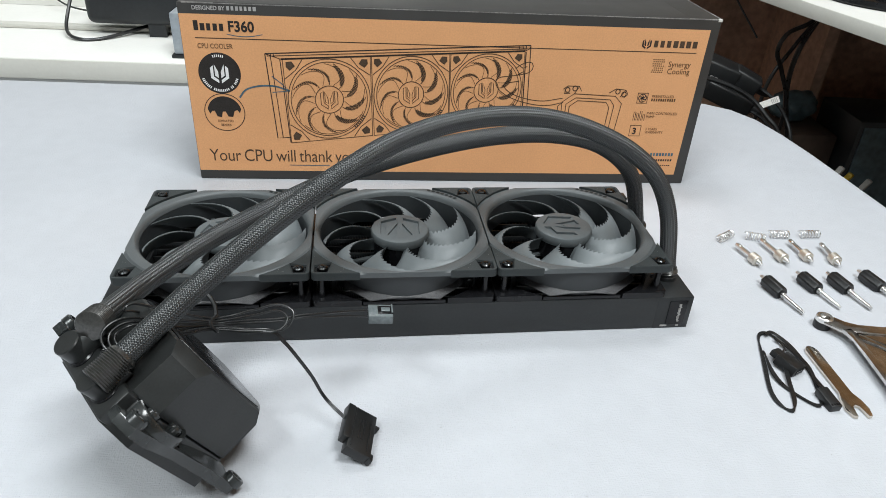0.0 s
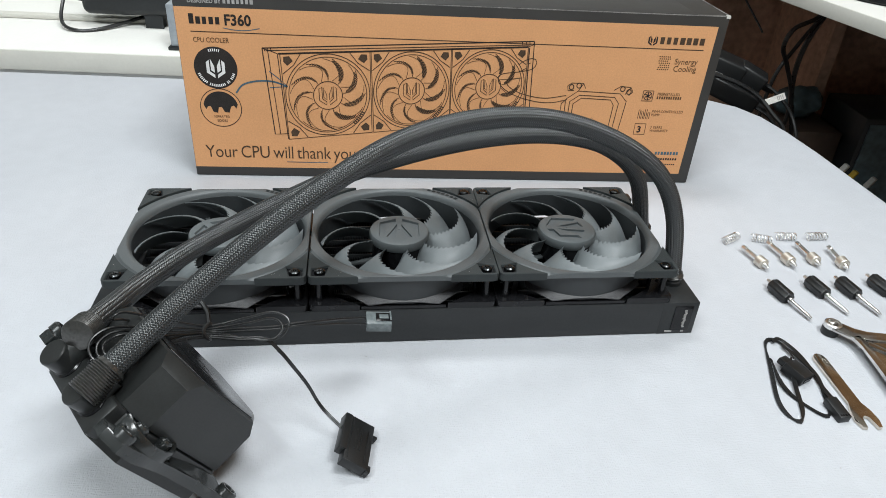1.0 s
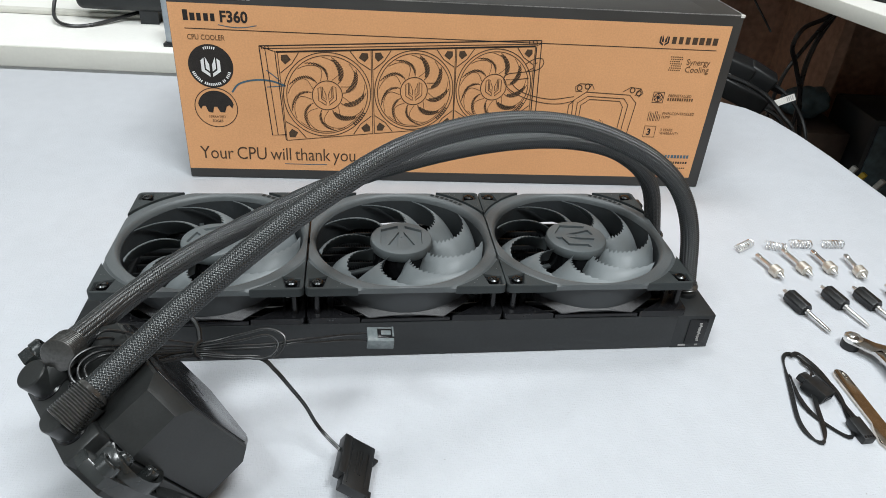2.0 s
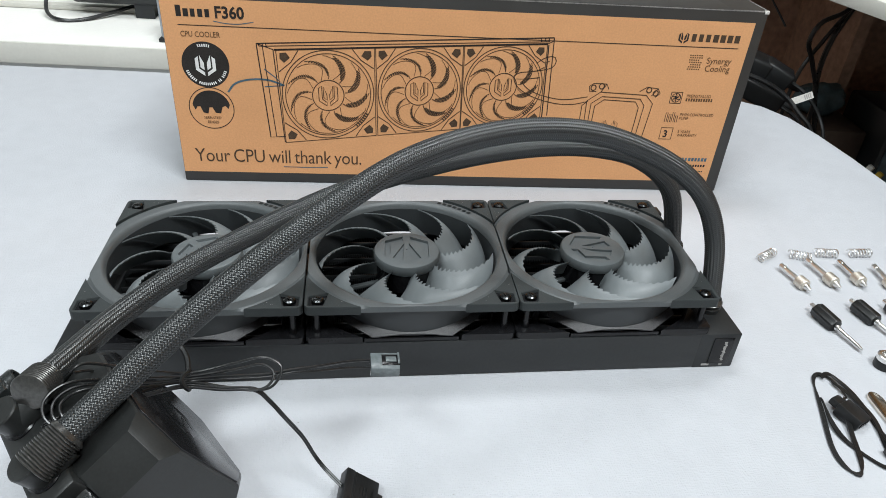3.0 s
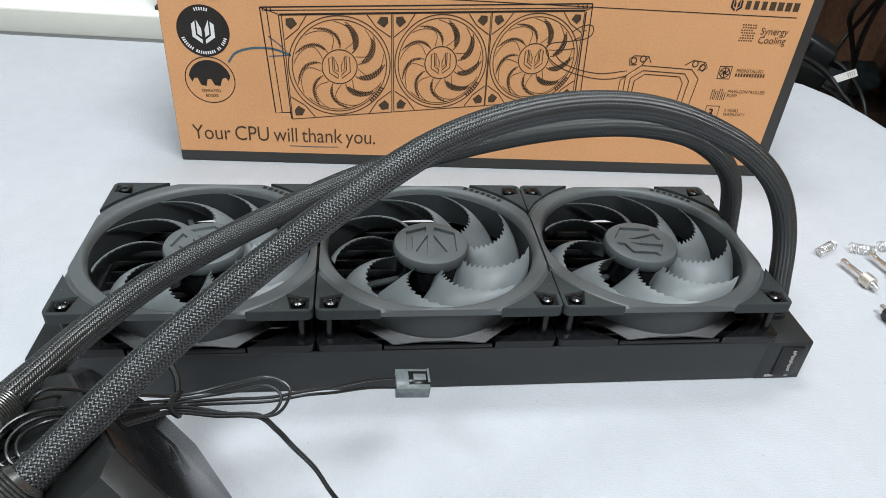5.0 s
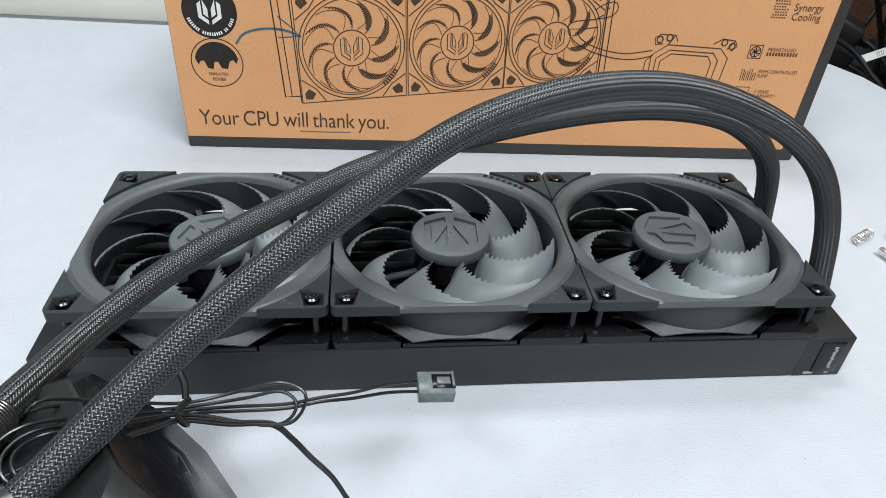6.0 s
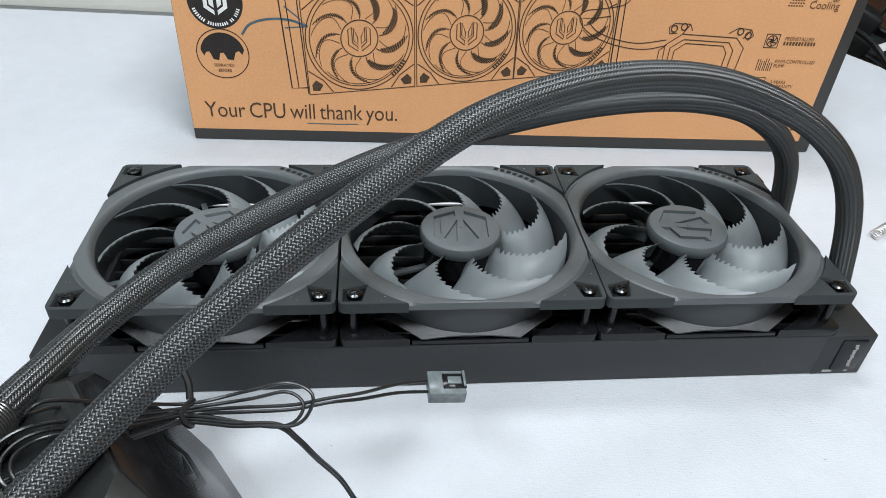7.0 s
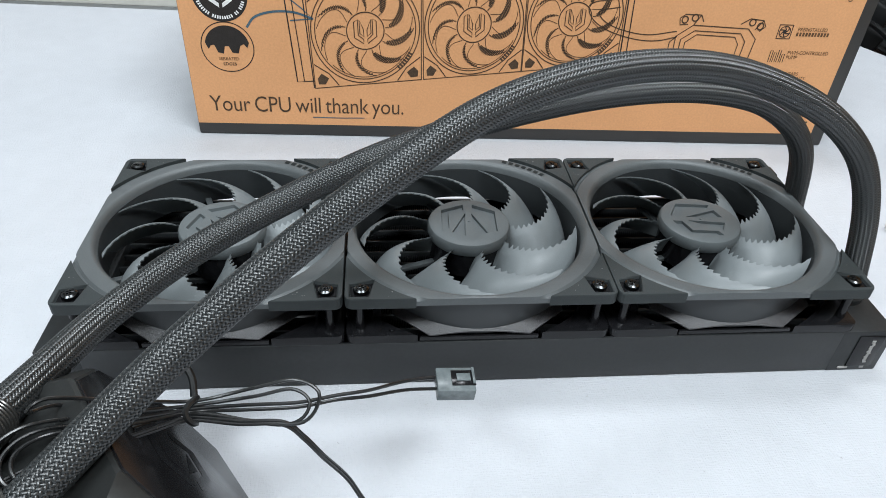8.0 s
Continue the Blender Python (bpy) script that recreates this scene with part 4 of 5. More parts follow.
    # nine blades with a serrated edge
    me = None
    for k in range(9):
        if me is None:
            bm = bmesh.new()
            nr, ns = 91, 8
            grid = {}
            for side in (0, 1):
                for i in range(nr + 1):
                    t = i / nr
                    rad = 0.0187 + 0.0356 * t
                    r01 = max(0.0, (rad - 0.0203) / 0.0340)
                    tooth = 0.0021 * math.sqrt(0.5 + 0.5 * math.cos(i * math.pi / 3.5)) * min(1, r01 * 8) * min(1, (1 - r01) * 7 + 0.15)
                    a0 = blade_edge(r01, 0)
                    width = max(blade_width(r01), 1.0)
                    band = min(math.degrees(0.0040 / rad) / width, 0.5)
                    for j in range(ns + 1):
                        s = min(math.degrees(tooth / rad) / width, 0.45) if j == 0 else band + (1 - band) * (j - 1) / (ns - 1)
                        a = radians(a0 - width * s)
                        fall = 0.15 * s + 0.85 * s ** 1.6 if s > band else s / band * (0.15 * band + 0.85 * band ** 1.6)
                        z = 0.0486 - 0.0186 * fall * (0.45 + 0.55 * (width / 37)) - 0.0012 * (1 - r01)
                        grid[side, i, j] = bm.verts.new((rad * math.cos(a), rad * math.sin(a), z - 0.0007 * side))
            for i in range(nr):
                for j in range(ns):
                    for side in (0, 1):
                        f = [grid[side, i, j], grid[side, i + 1, j], grid[side, i + 1, j + 1], grid[side, i, j + 1]]
                        bm.faces.new(f if side else f[::-1])
                for j in (0, ns):
                    bm.faces.new([grid[0, i, j], grid[0, i + 1, j], grid[1, i + 1, j], grid[1, i, j]])
            blade = part("blade", bm, BLADE, hub, smooth=50)
            me = blade.data
        else:
            blade = link("blade", me, BLADE, hub)
        blade.matrix_basis = pose(0, 0, 0, 0, 0, 40 * k)
    # maker's word on the rim, as plain blocks
    bm = bmesh.new()
    for i in range(7):
        q = radians(66 - i * 3.6)
        vs = []
        for rr, dq in ((0.0600, 0), (0.0626, 0), (0.0626, -0.040), (0.0600, -0.040)):
            vs.append(bm.verts.new((rr * math.cos(q + dq), rr * math.sin(q + dq), 0.0521)))
        f = bm.faces.new(vs[::-1])
    bmesh.ops.solidify(bm, geom=list(bm.faces), thickness=0.0004)
    part("rim_word", bm, PAD, fan, "raised plain blocks of a brand word")
    return fan


def place_fans():
    first = build_fan()
    turns = FAN_TURNS
    fans = [first]
    first.matrix_world = pose(0.06, 0.06, 0)
    for i in (1, 2):
        fans.append(copy_thing(first, pose(0.0604 + 0.1198 * i, 0.06, 0)))
    for f, q in zip(fans, turns):
        for ch in f.children:
            if ch.name.startswith("hub"):
                ch.matrix_basis = pose(0, 0, 0, 0, 0, q)


FAN_TURNS = (44.6, -2.6, 85.0)

# ---- hoses ----
HOSE_R = 0.0051
HOSE_A = [(0.045, -0.1149, 0.0862), (0.0777, -0.0815, 0.1045), (0.1106, -0.0604, 0.1246), (0.1415, -0.0408, 0.1396), (0.1713, -0.0207, 0.1495),
          (0.2027, -0.0046, 0.1539), (0.2358, 0.0093, 0.153), (0.2693, 0.0208, 0.1467), (0.3002, 0.0267, 0.1358), (0.3293, 0.0319, 0.1197),
          (0.3512, 0.0338, 0.0993), (0.3639, 0.0316, 0.0717), (0.3689, 0.0246, 0.033)]
HOSE_B = [(0.0279, -0.0862, 0.087), (0.0311, -0.0647, 0.0814), (0.0373, -0.0321, 0.0738), (0.0604, 0.0008, 0.0764), (0.0975, 0.0245, 0.0867),
          (0.1406, 0.0389, 0.1012), (0.1926, 0.047, 0.1151), (0.2417, 0.0518, 0.1231), (0.285, 0.0576, 0.1217), (0.3224, 0.067, 0.1087),
          (0.3516, 0.0769, 0.0814), (0.3699, 0.0893, 0.033)]


def build_hose(points):
    hose = thing("coolant_hose", "thick black braided coolant hose arching from pump to radiator", "hose", "hoses of the cooler")
    n = 2200
    pts, length = spline(points, n)
    fr = frames(pts)
    bm = bmesh.new()
    sides = 20
    rings = [[bm.verts.new(pts[i] + (fr[i][1] * math.cos(2 * math.pi * k / sides) + fr[i][2] * math.sin(2 * math.pi * k / sides)) * HOSE_R) for k in range(sides)] for i in range(0, n + 1, 11)]
    for a, b in zip(rings, rings[1:]):
        for k in range(sides):
            bm.faces.new((a[k], a[(k + 1) % sides], b[(k + 1) % sides], b[k]))
    part("rubber_core", bm, RUBBER, hose)
    carriers, pitch = 32, 0.044
    for way in (-1, 1):
        verts, faces = [], []
        for c in range(carriers):
            for i in range(n + 1):
                q = 2 * math.pi * (c / carriers + way * length * i / n / pitch)
                lift = 0.00026 * way * math.cos(math.pi * c + way * carriers * math.pi * length * i / n / pitch - math.pi / 4)
                t, a, b = fr[i]
                for j, dr in ((-1, -0.00014), (0, 0.00014), (1, -0.00014)):
                    qq = q + j * 0.089
                    rad = HOSE_R + 0.00040 + lift + dr
                    verts.append(tuple(pts[i] + (a * math.cos(qq) + b * math.sin(qq)) * rad))
                if i:
                    k = len(verts) - 6
                    for j in (0, 1):
                        faces.append((k + j, k + j + 1, k + j + 4, k + j + 3) if way > 0 else (k + j, k + j + 3, k + j + 4, k + j + 1))
        me = bpy.data.meshes.new("braided_sleeve")
        me.from_pydata(verts, [], faces)
        for p in me.polygons:
            p.use_smooth = True
        tagged(link("braided_sleeve", me, STRAND, hose, "woven black nylon sleeve"), kind="stuff")
    # ribbed ferrules at both ends
    for p0, d, long in ((pts[0], (pts[0] - pts[20]).normalized(), 0.0155 if points is HOSE_A else 0.0115), (pts[n], (pts[n] - pts[n - 20]).normalized(), 0.0022)):
        prof = [(HOSE_R + 0.0011, 0.0015)]
        steps = int(long / 0.0011)
        for s in range(steps):
            z = -s * 0.0011
            prof += [(HOSE_R + 0.0021, z), (HOSE_R + 0.0023, z - 0.0003), (HOSE_R + 0.0021, z - 0.0006), (HOSE_R + 0.0016, z - 0.0008)]
        prof += [(0, -long)]
        bm = bmesh.new()
        lathe(bm, prof, 32, along(p0, p0 - d))
        part("ferrule", bm, FERRULE, hose, "ribbed dark metal ferrule")
    return hose


# ---- pump ----
PUMP = Matrix(((0.4085, -0.5684, 0.7142, 0.0526), (0.2737, 0.8228, 0.4982, -0.0977), (-0.8708, -0.0080, 0.4916, 0.0412), (0, 0, 0, 1)))


def octagon(h, c, grow=0.0):
    k = h - c
    return [(k, -h), (h, -k), (h, k), (k, h), (-k, h), (-h, k), (-h, -k), (-k, -h)]


def build_pump():
    pump = thing("pump_block", "black eight-sided pump block with hose elbows lying tilted on the cloth", "pump", m=Matrix.Translation((-0.0029, 0.0034, 0.0012)) @ PUMP)
    bm = bmesh.new()
    rows = []
    for h, c, w in ((0.0364, 0.0112, 0.0004), (0.0366, 0.0110, 0.0012), (0.0366, 0.0110, 0.0228), (0.0362, 0.0152, 0.0284), (0.0352, 0.0152, 0.0294)):
        rows.append([bm.verts.new((x, y, w)) for x, y in octagon(h, c)])
    for a, b in zip(rows, rows[1:]):
        for k in range(8):
            bm.faces.new((a[k], a[(k + 1) % 8], b[(k + 1) % 8], b[k]))
    bm.faces.new(rows[0][::-1])
    bm.faces.new(rows[-1])
    bmesh.ops.bevel(bm, geom=[e for e in bm.edges if e.calc_face_angle(0) > 0.3], offset=0.0009, segments=2, affect="EDGES")
    part("housing", bm, PUMPM, pump, smooth=25)
    bm = bmesh.new()
    slab(bm, octagon(0.0344, 0.0150), 0.0292, 0.0300, None, 0.0003)
    face = part("cover_face", bm, FACE, pump, "mirror black cover face")
    bm = bmesh.new()
    for sgn in (-1, 1):
        for pts in (((0.16, 0.95), (0.82, 0.5), (0.82, -0.45), (0.16, -0.98), (0.16, -0.7), (0.58, -0.35), (0.58, 0.38), (0.16, 0.66)), ((0.06, -0.5), (0.46, -0.28), (0.46, 0.32))):
            bm.faces.new([bm.verts.new((sgn * 0.015 * x, 0.015 * y, 0.03008)) for x, y in pts][::sgn])
    part("cover_mark", bm, GLOSS, face, "faint glossy mark")
    bm = bmesh.new()
    slab(bm, octagon(0.0372, 0.0125), -0.0175, -0.0004, None, 0.0008)
    block(bm, (-0.0400, -0.0285, -0.0165), (-0.030, 0.0285, 0.0005), 0.0015)
    part("base", bm, PUMPM, pump)
    bm = bmesh.new()
    slab(bm, octagon(0.0250, 0.008), -0.0200, -0.0175)
    part("cold_plate", bm, BRUSHED, pump, "bare metal cold plate")
    for v in (-0.0155, 0.0155):
        bm = bmesh.new()
        lathe(bm, [(0.0066, 0.0), (0.0066, 0.0166), (0.0062, 0.0172), (0, 0.0172)], 36, along((-0.0335, v, -0.0070), (-0.06, v, -0.0070)))
        elbow = part("elbow", bm, PUMPM, pump, "round black hose elbow")
        bm = bmesh.new()
        lathe(bm, [(0.0075, 0.0), (0.0075, 0.0030), (0.0066, 0.0036)], 32, along((-0.0375, v, -0.0070), (-0.06, v, -0.0070)))
        part("collar", bm, GLOSS, elbow)
        bm = bmesh.new()
        lathe(bm, [(0.0064, 0.0), (0.0064, 0.012)], 28, along((-0.0430, v, -0.0060), (-0.0435, v, 0.02)))
        part("outlet", bm, PUMPM, elbow)
    for sgn in (-1, 1):
        m = Matrix.Diagonal((1, -sgn, 1, 1))
        flip = 1 if sgn < 0 else -1
        wing = [(-0.044, 0.033), (-0.045, 0.040), (-0.039, 0.0478), (-0.030, 0.0495), (-0.020, 0.0465), (-0.006, 0.0435), (0.014, 0.0435), (0.028, 0.0455), (0.0375, 0.0450), (0.0405, 0.0405), (0.036, 0.0360), (0.026, 0.0345), (-0.03, 0.0340)]
        bm = bmesh.new()
        slab(bm, wing[::flip], -0.0105, -0.0052, m, 0.0012)
        w = part("mounting_bracket", bm, BRACKET, pump, "film-covered dark metal mounting bracket")
        # ridge that runs out to the tip
        bm = bmesh.new()
        rows = []
        for u, v0, v1, top in ((-0.006, 0.0352, 0.0428, -0.0040), (0.004, 0.0352, 0.0425, -0.0022), (0.018, 0.0352, 0.0428, -0.0010), (0.028, 0.0355, 0.0432, -0.0016), (0.0345, 0.0385, 0.0425, -0.0042)):
            rows.append([bm.verts.new((u, -sgn * v, z)) for v, z in ((v0, -0.0055), (v0, top), (v0 + (v1 - v0) * 0.45, top - 0.0004), (v1, -0.0055))])
        for p, q in zip(rows, rows[1:]):
            for k in range(3):
                bm.faces.new((p[k], q[k], q[k + 1], p[k + 1]))
        bm.faces.new(rows[0])
        bm.faces.new(rows[-1])
        part("ridge", bm, BRACKET, w)
        for u, v in ((-0.0375, 0.0425), (0.0372, 0.0412)):
            bm = bmesh.new()
            lathe(bm, [(0.0052, -0.0060), (0.0050, -0.0022), (0.0043, -0.0016), (0.0030, -0.0017), (0.0027, -0.0042), (0, -0.0042)], 24, Matrix.Translation((u, -sgn * v, 0)))
            part("screw_eye", bm, BRACKET, w)
        # dished ear with two lugs
        q = np.linspace(0.0, math.pi, 17)
        outer = [(-0.0225 + 0.0160 * math.cos(t), 0.0356 + 0.0122 * math.sin(t)) for t in q]
        inner = [(-0.0225 + 0.0132 * math.cos(t), 0.0362 + 0.0092 * math.sin(t)) for t in q]
        bm = bmesh.new()
        rows = []
        for (xo, yo), (xi, yi) in zip(outer, inner):
            lean = 0.0030 * (yo - 0.0356) / 0.0122
            rows.append([bm.verts.new((x, -sgn * y, z)) for x, y, z in ((xo, yo, -0.0055), (xo, yo, 0.0016 - lean), (xi * 0.3 + xo * 0.7, yi * 0.3 + yo * 0.7, 0.0024 - lean), (xi, yi, 0.0016 - lean), (xi, yi, -0.0052))])
        for p, r in zip(rows, rows[1:]):
            for k in range(4):
                bm.faces.new((p[k], r[k], r[k + 1], p[k + 1]))
        bm.faces.new(rows[0])
        bm.faces.new(rows[-1])
        part("film_ear", bm, BRACKET, w, "rounded ear under wrinkled clear film", smooth=60)
        for u, v in ((-0.0305, 0.0392), (-0.0145, 0.0388)):
            bm = bmesh.new()
            lathe(bm, [(0.0036, -0.0055), (0.0034, 0.0010), (0.0027, 0.0020), (0.0014, 0.0020), (0.0011, 0.0008), (0, 0.0008)], 18, Matrix.Translation((u, -sgn * v, 0)))
            part("lug", bm, BRACKET, w)
    # wiring, tied in loops
    inv = PUMP.inverted()

    def wire(pts, r=0.00060, mm=WIRE):
        bm = bmesh.new()
        tube(bm, pts, r, 8, n=len(pts) * 9)
        bmesh.ops.transform(bm, matrix=inv, verts=bm.verts)
        return part("wire", bm, mm, pump)
    tie = Vector((0.0785, -0.0740, 0.0690))
    rng = random.Random(3)
    loops = [
        [(0.056, -0.079, 0.074), (0.0465, -0.085, 0.085), (0.0432, -0.0940, 0.0925), (0.0475, -0.0900, 0.0935), (0.060, -0.082, 0.083), tie + Vector((0, 0.0012, 0.0018)), (0.098, -0.0705, 0.0735), (0.1112, -0.0703, 0.0765), (0.1190, -0.0738, 0.0735), (0.114, -0.080, 0.0675), (0.098, -0.078, 0.0665), tie + Vector((0.0, -0.001, -0.0012)), (0.060, -0.084, 0.072), (0.050, -0.092, 0.074), (0.040, -0.102, 0.0765)],
        [(0.045, -0.112, 0.079), (0.0375, -0.110, 0.0845), (0.0360, -0.103, 0.0880), (0.043, -0.0955, 0.0890), (0.058, -0.085, 0.0800), tie + Vector((0, 0.0004, 0.0006)), (0.098, -0.072, 0.0712), (0.1105, -0.0715, 0.0735), (0.1160, -0.0760, 0.0710), (0.108, -0.080, 0.0665), tie + Vector((0, -0.0018, -0.0006)), (0.062, -0.084, 0.0715), (0.049, -0.0955, 0.0740), (0.039, -0.105, 0.0760)],
        [(0.047, -0.111, 0.078), (0.0400, -0.109, 0.0840), (0.0390, -0.102, 0.0865), (0.046, -0.0955, 0.0870), (0.060, -0.086, 0.0780), tie + Vector((0, -0.0004, -0.0002)), (0.095, -0.074, 0.0695), (0.112, -0.0745, 0.0705), (0.124, -0.0725, 0.0710), (0.1345, -0.0690, 0.0690), (0.147, -0.0610, 0.0640), (0.1585, -0.0568, 0.0610)],
        [(0.048, -0.110, 0.077), (0.0420, -0.107, 0.0835), (0.0410, -0.101, 0.0850), (0.048, -0.0955, 0.0850), (0.061, -0.087, 0.0770), tie + Vector((0, -0.0012, -0.0008)), (0.095, -0.0755, 0.0690), (0.112, -0.0755, 0.0695), (0.124, -0.0735, 0.0700), (0.1345, -0.0705, 0.0678), (0.147, -0.0645, 0.0635), (0.1588, -0.0618, 0.0606)],
        [(0.036, -0.110, 0.0820), (0.047, -0.1005, 0.0800), (0.062, -0.0905, 0.0752), (0.070, -0.0830, 0.0710), tie + Vector((0, -0.0026, -0.0014)), (0.094, -0.0785, 0.0672), (0.1076, -0.0788, 0.0665), (0.1140, -0.0795, 0.0595), (0.1195, -0.0805, 0.0510), (0.1265, -0.0765, 0.0330), (0.1318, -0.0775, 0.0205), (0.1368, -0.0815, 0.0155), (0.1440, -0.0890, 0.0130)],
    ]
    loops.append([(x - 0.0003, y - 0.0007, z - 0.0006) for x, y, z in loops[-1][:3]] + [Vector(p) + Vector((-0.0003, -0.0007, -0.0006)) for p in loops[-1][3:]])
    for pts in loops:
        wire([Vector(p) for p in pts])
    # twisted tie
    bm = bmesh.new()
    c = tie + Vector((0.0006, -0.0006, 0.0))
    ring = [c + Vector((0.0012 * math.sin(2 * q), 0.0042 * math.cos(q) - 0.0006, 0.0038 * math.sin(q))) for q in np.linspace(0, 2 * math.pi, 12)]
    tube(bm, ring, 0.0010, 6, n=40)
    tube(bm, [c + Vector((0, 0.0035, 0.0020)), c + Vector((-0.0010, 0.008, 0.0060)), c + Vector((-0.0045, 0.012, 0.0095)), c + Vector((-0.0095, 0.0150, 0.0105))], 0.0012, 6, n=20, flat=0.5)
    bmesh.ops.transform(bm, matrix=inv, verts=bm.verts)
    part("twist_tie", bm, CONN, pump, "black twist tie")
    # connector of the pump lead
    mc = Matrix.Translation((0.1580, -0.0640, 0.0605)) @ pose(0, 0, 0, 4, 4, 2)
    bm = bmesh.new()
    block(bm, (0.0, -0.0008, -0.0030), (0.0135, 0.0095, 0.0026), 0.0004, inv @ mc)
    conn = part("connector", bm, SHINY, pump, "grey three-pin connector housing")
    bm = bmesh.new()
    block(bm, (0.0052, 0.0014, 0.0025), (0.0137, 0.0080, 0.00285), 0.0001, inv @ mc)
    part("latch_slot", bm, GLOSS, conn, "dark slot round the latch")
    bm = bmesh.new()
    block(bm, (0.0070, 0.0032, 0.0026), (0.0120, 0.0064, 0.0033), 0.0002, inv @ mc)
    part("latch", bm, SHINY, conn)
    bm = bmesh.new()
    block(bm, (0.0126, 0.0020, 0.0026), (0.0136, 0.0090, 0.0035), 0.0002, inv @ mc)
    part("latch_rib", bm, SHINY, conn)
    # flat power connector on the cloth
    ms = Matrix.Translation((0.1440, -0.0885, 0.0128)) @ pose(0, 0, 0, 0, 33, -9)
    plug_z = 0.0
    bm = bmesh.new()
    block(bm, (0.0035, -0.0220, -0.0035), (0.0185, 0.0080, 0.0030), 0.0006, inv @ ms)
    block(bm, (0.0, -0.0160, -0.0030), (0.0045, 0.0080, 0.0034), 0.0006, inv @ ms)
    plug = part("power_connector", bm, CONN, pump, "flat black drive power connector")
    bm = bmesh.new()
    for x, y0, y1 in ((0.0052, -0.0200, 0.0075), (0.0085, -0.0130, 0.0010), (0.0101, -0.0130, 0.0010), (0.0117, -0.0130, 0.0010), (0.0152, -0.0190, 0.0020)):
        block(bm, (x, y0, 0.0029), (x + 0.0006, y1, 0.0034), 0.0001, inv @ ms)
    part("rib", bm, CONN, plug)
    bm = bmesh.new()
    block(bm, (0.0180, 0.0010, -0.0030), (0.0215, 0.0027, 0.0022), 0.0004, inv @ ms)
    block(bm, (0.0175, -0.0225, -0.0030), (0.0205, -0.0180, 0.0022), 0.0006, inv @ ms)
    part("guide", bm, CONN, plug)


# ---- small parts beside the cooler ----


LOOSE = Matrix.Translation((0.0058, 0.0008, 0))


def build_spring(a, b):
    a, b = Vector((*a, 0.0036)), Vector((*b, 0.0036))
    ob = thing("spring", "small bright steel coil spring lying on the cloth", "spring", "loose springs", LOOSE)
    m = along(a, b)
    long = (b - a).length
    bm = bmesh.new()
    turns = 7
    pts = [m @ Vector((0.0031 * math.cos(2 * math.pi * turns * i / 72), 0.0031 * math.sin(2 * math.pi * turns * i / 72), long * i / 72)) for i in range(73)]
    tube(bm, pts, 0.00050, 6, n=252)
    part("coil", bm, CHROME, ob)


def build_thumb_screw(a, b):
    """Nickel post with a knurled collar: thin end at a, pointed end at b."""
    a, b = Vector((*a, 0.0046)), Vector((*b, 0.0040))
    ob = thing("post_screw", "nickel-plated mounting post with a thick collar lying on the cloth", "screw", "loose mounting posts", LOOSE)
    long = (b - a).length
    m = along(a, b)
    bm = bmesh.new()
    prof = [(0, 0), (0.0016, 0.0003), (0.0020, 0.001), (0.0020, 0.0050), (0.0015, 0.0056), (0.0018, 0.0062), (0.0019, long * 0.62)]
    lathe(bm, prof, 16, m)
    part("shank", bm, CHROME, ob)
    bm = bmesh.new()
    lathe(bm, [(0.0013, long * 0.60), (0.0041, long * 0.605), (0.0046, long * 0.62), (0.0046, long * 0.82), (0.0041, long * 0.84), (0.0020, long * 0.845)], 24, m)
    part("collar", bm, BRUSHED, ob, "brushed collar")
    bm = bmesh.new()
    lathe(bm, [(0.0022, long * 0.83), (0.0022, long * 0.89), (0.0007, long), (0, long)], 16, m)
    part("point", bm, CHROME, ob)


def build_black_screw(a, b):
    a, b = Vector((*a, 0.0056)), Vector((*b, 0.0026))
    ob = thing("sleeve_screw", "steel screw with a black ribbed sleeve lying on the cloth", "screw", "loose black-sleeved screws", LOOSE)
    long = (b - a).length
    m = along(a, b)
    bm = bmesh.new()
    lathe(bm, [(0, 0), (0.0013, 0.0002), (0.0015, 0.0008), (0.0015, long * 0.92), (0.0009, long), (0, long)], 16, m)
    part("shank", bm, CHROME, ob)
    bm = bmesh.new()
    n = 28
    rings = []
    for r, z in ((0.0016, 0.11), (0.0045, 0.115), (0.0050, 0.14), (0.0050, 0.48), (0.0045, 0.505), (0.0016, 0.51)):
        rings.append([bm.verts.new(m @ Vector(((r + (0.0004 if i % 4 < 2 and r > 0.004 else 0)) * math.cos(2 * math.pi * i / n), (r + (0.0004 if i % 4 < 2 and r > 0.004 else 0)) * math.sin(2 * math.pi * i / n), z * long))) for i in range(n)])
    for p, q in zip(rings, rings[1:]):
        for i in range(n):
            bm.faces.new((p[i], p[(i + 1) % n], q[(i + 1) % n], q[i]))
    part("sleeve", bm, CONN, ob, "ribbed black plastic sleeve", smooth=25)
    bm = bmesh.new()
    lathe(bm, [(0.0015, long * 0.52), (0.0024, long * 0.525), (0.0024, long * 0.56), (0.0016, long * 0.565)], 16, m)
    part("washer", bm, CHROME, ob)


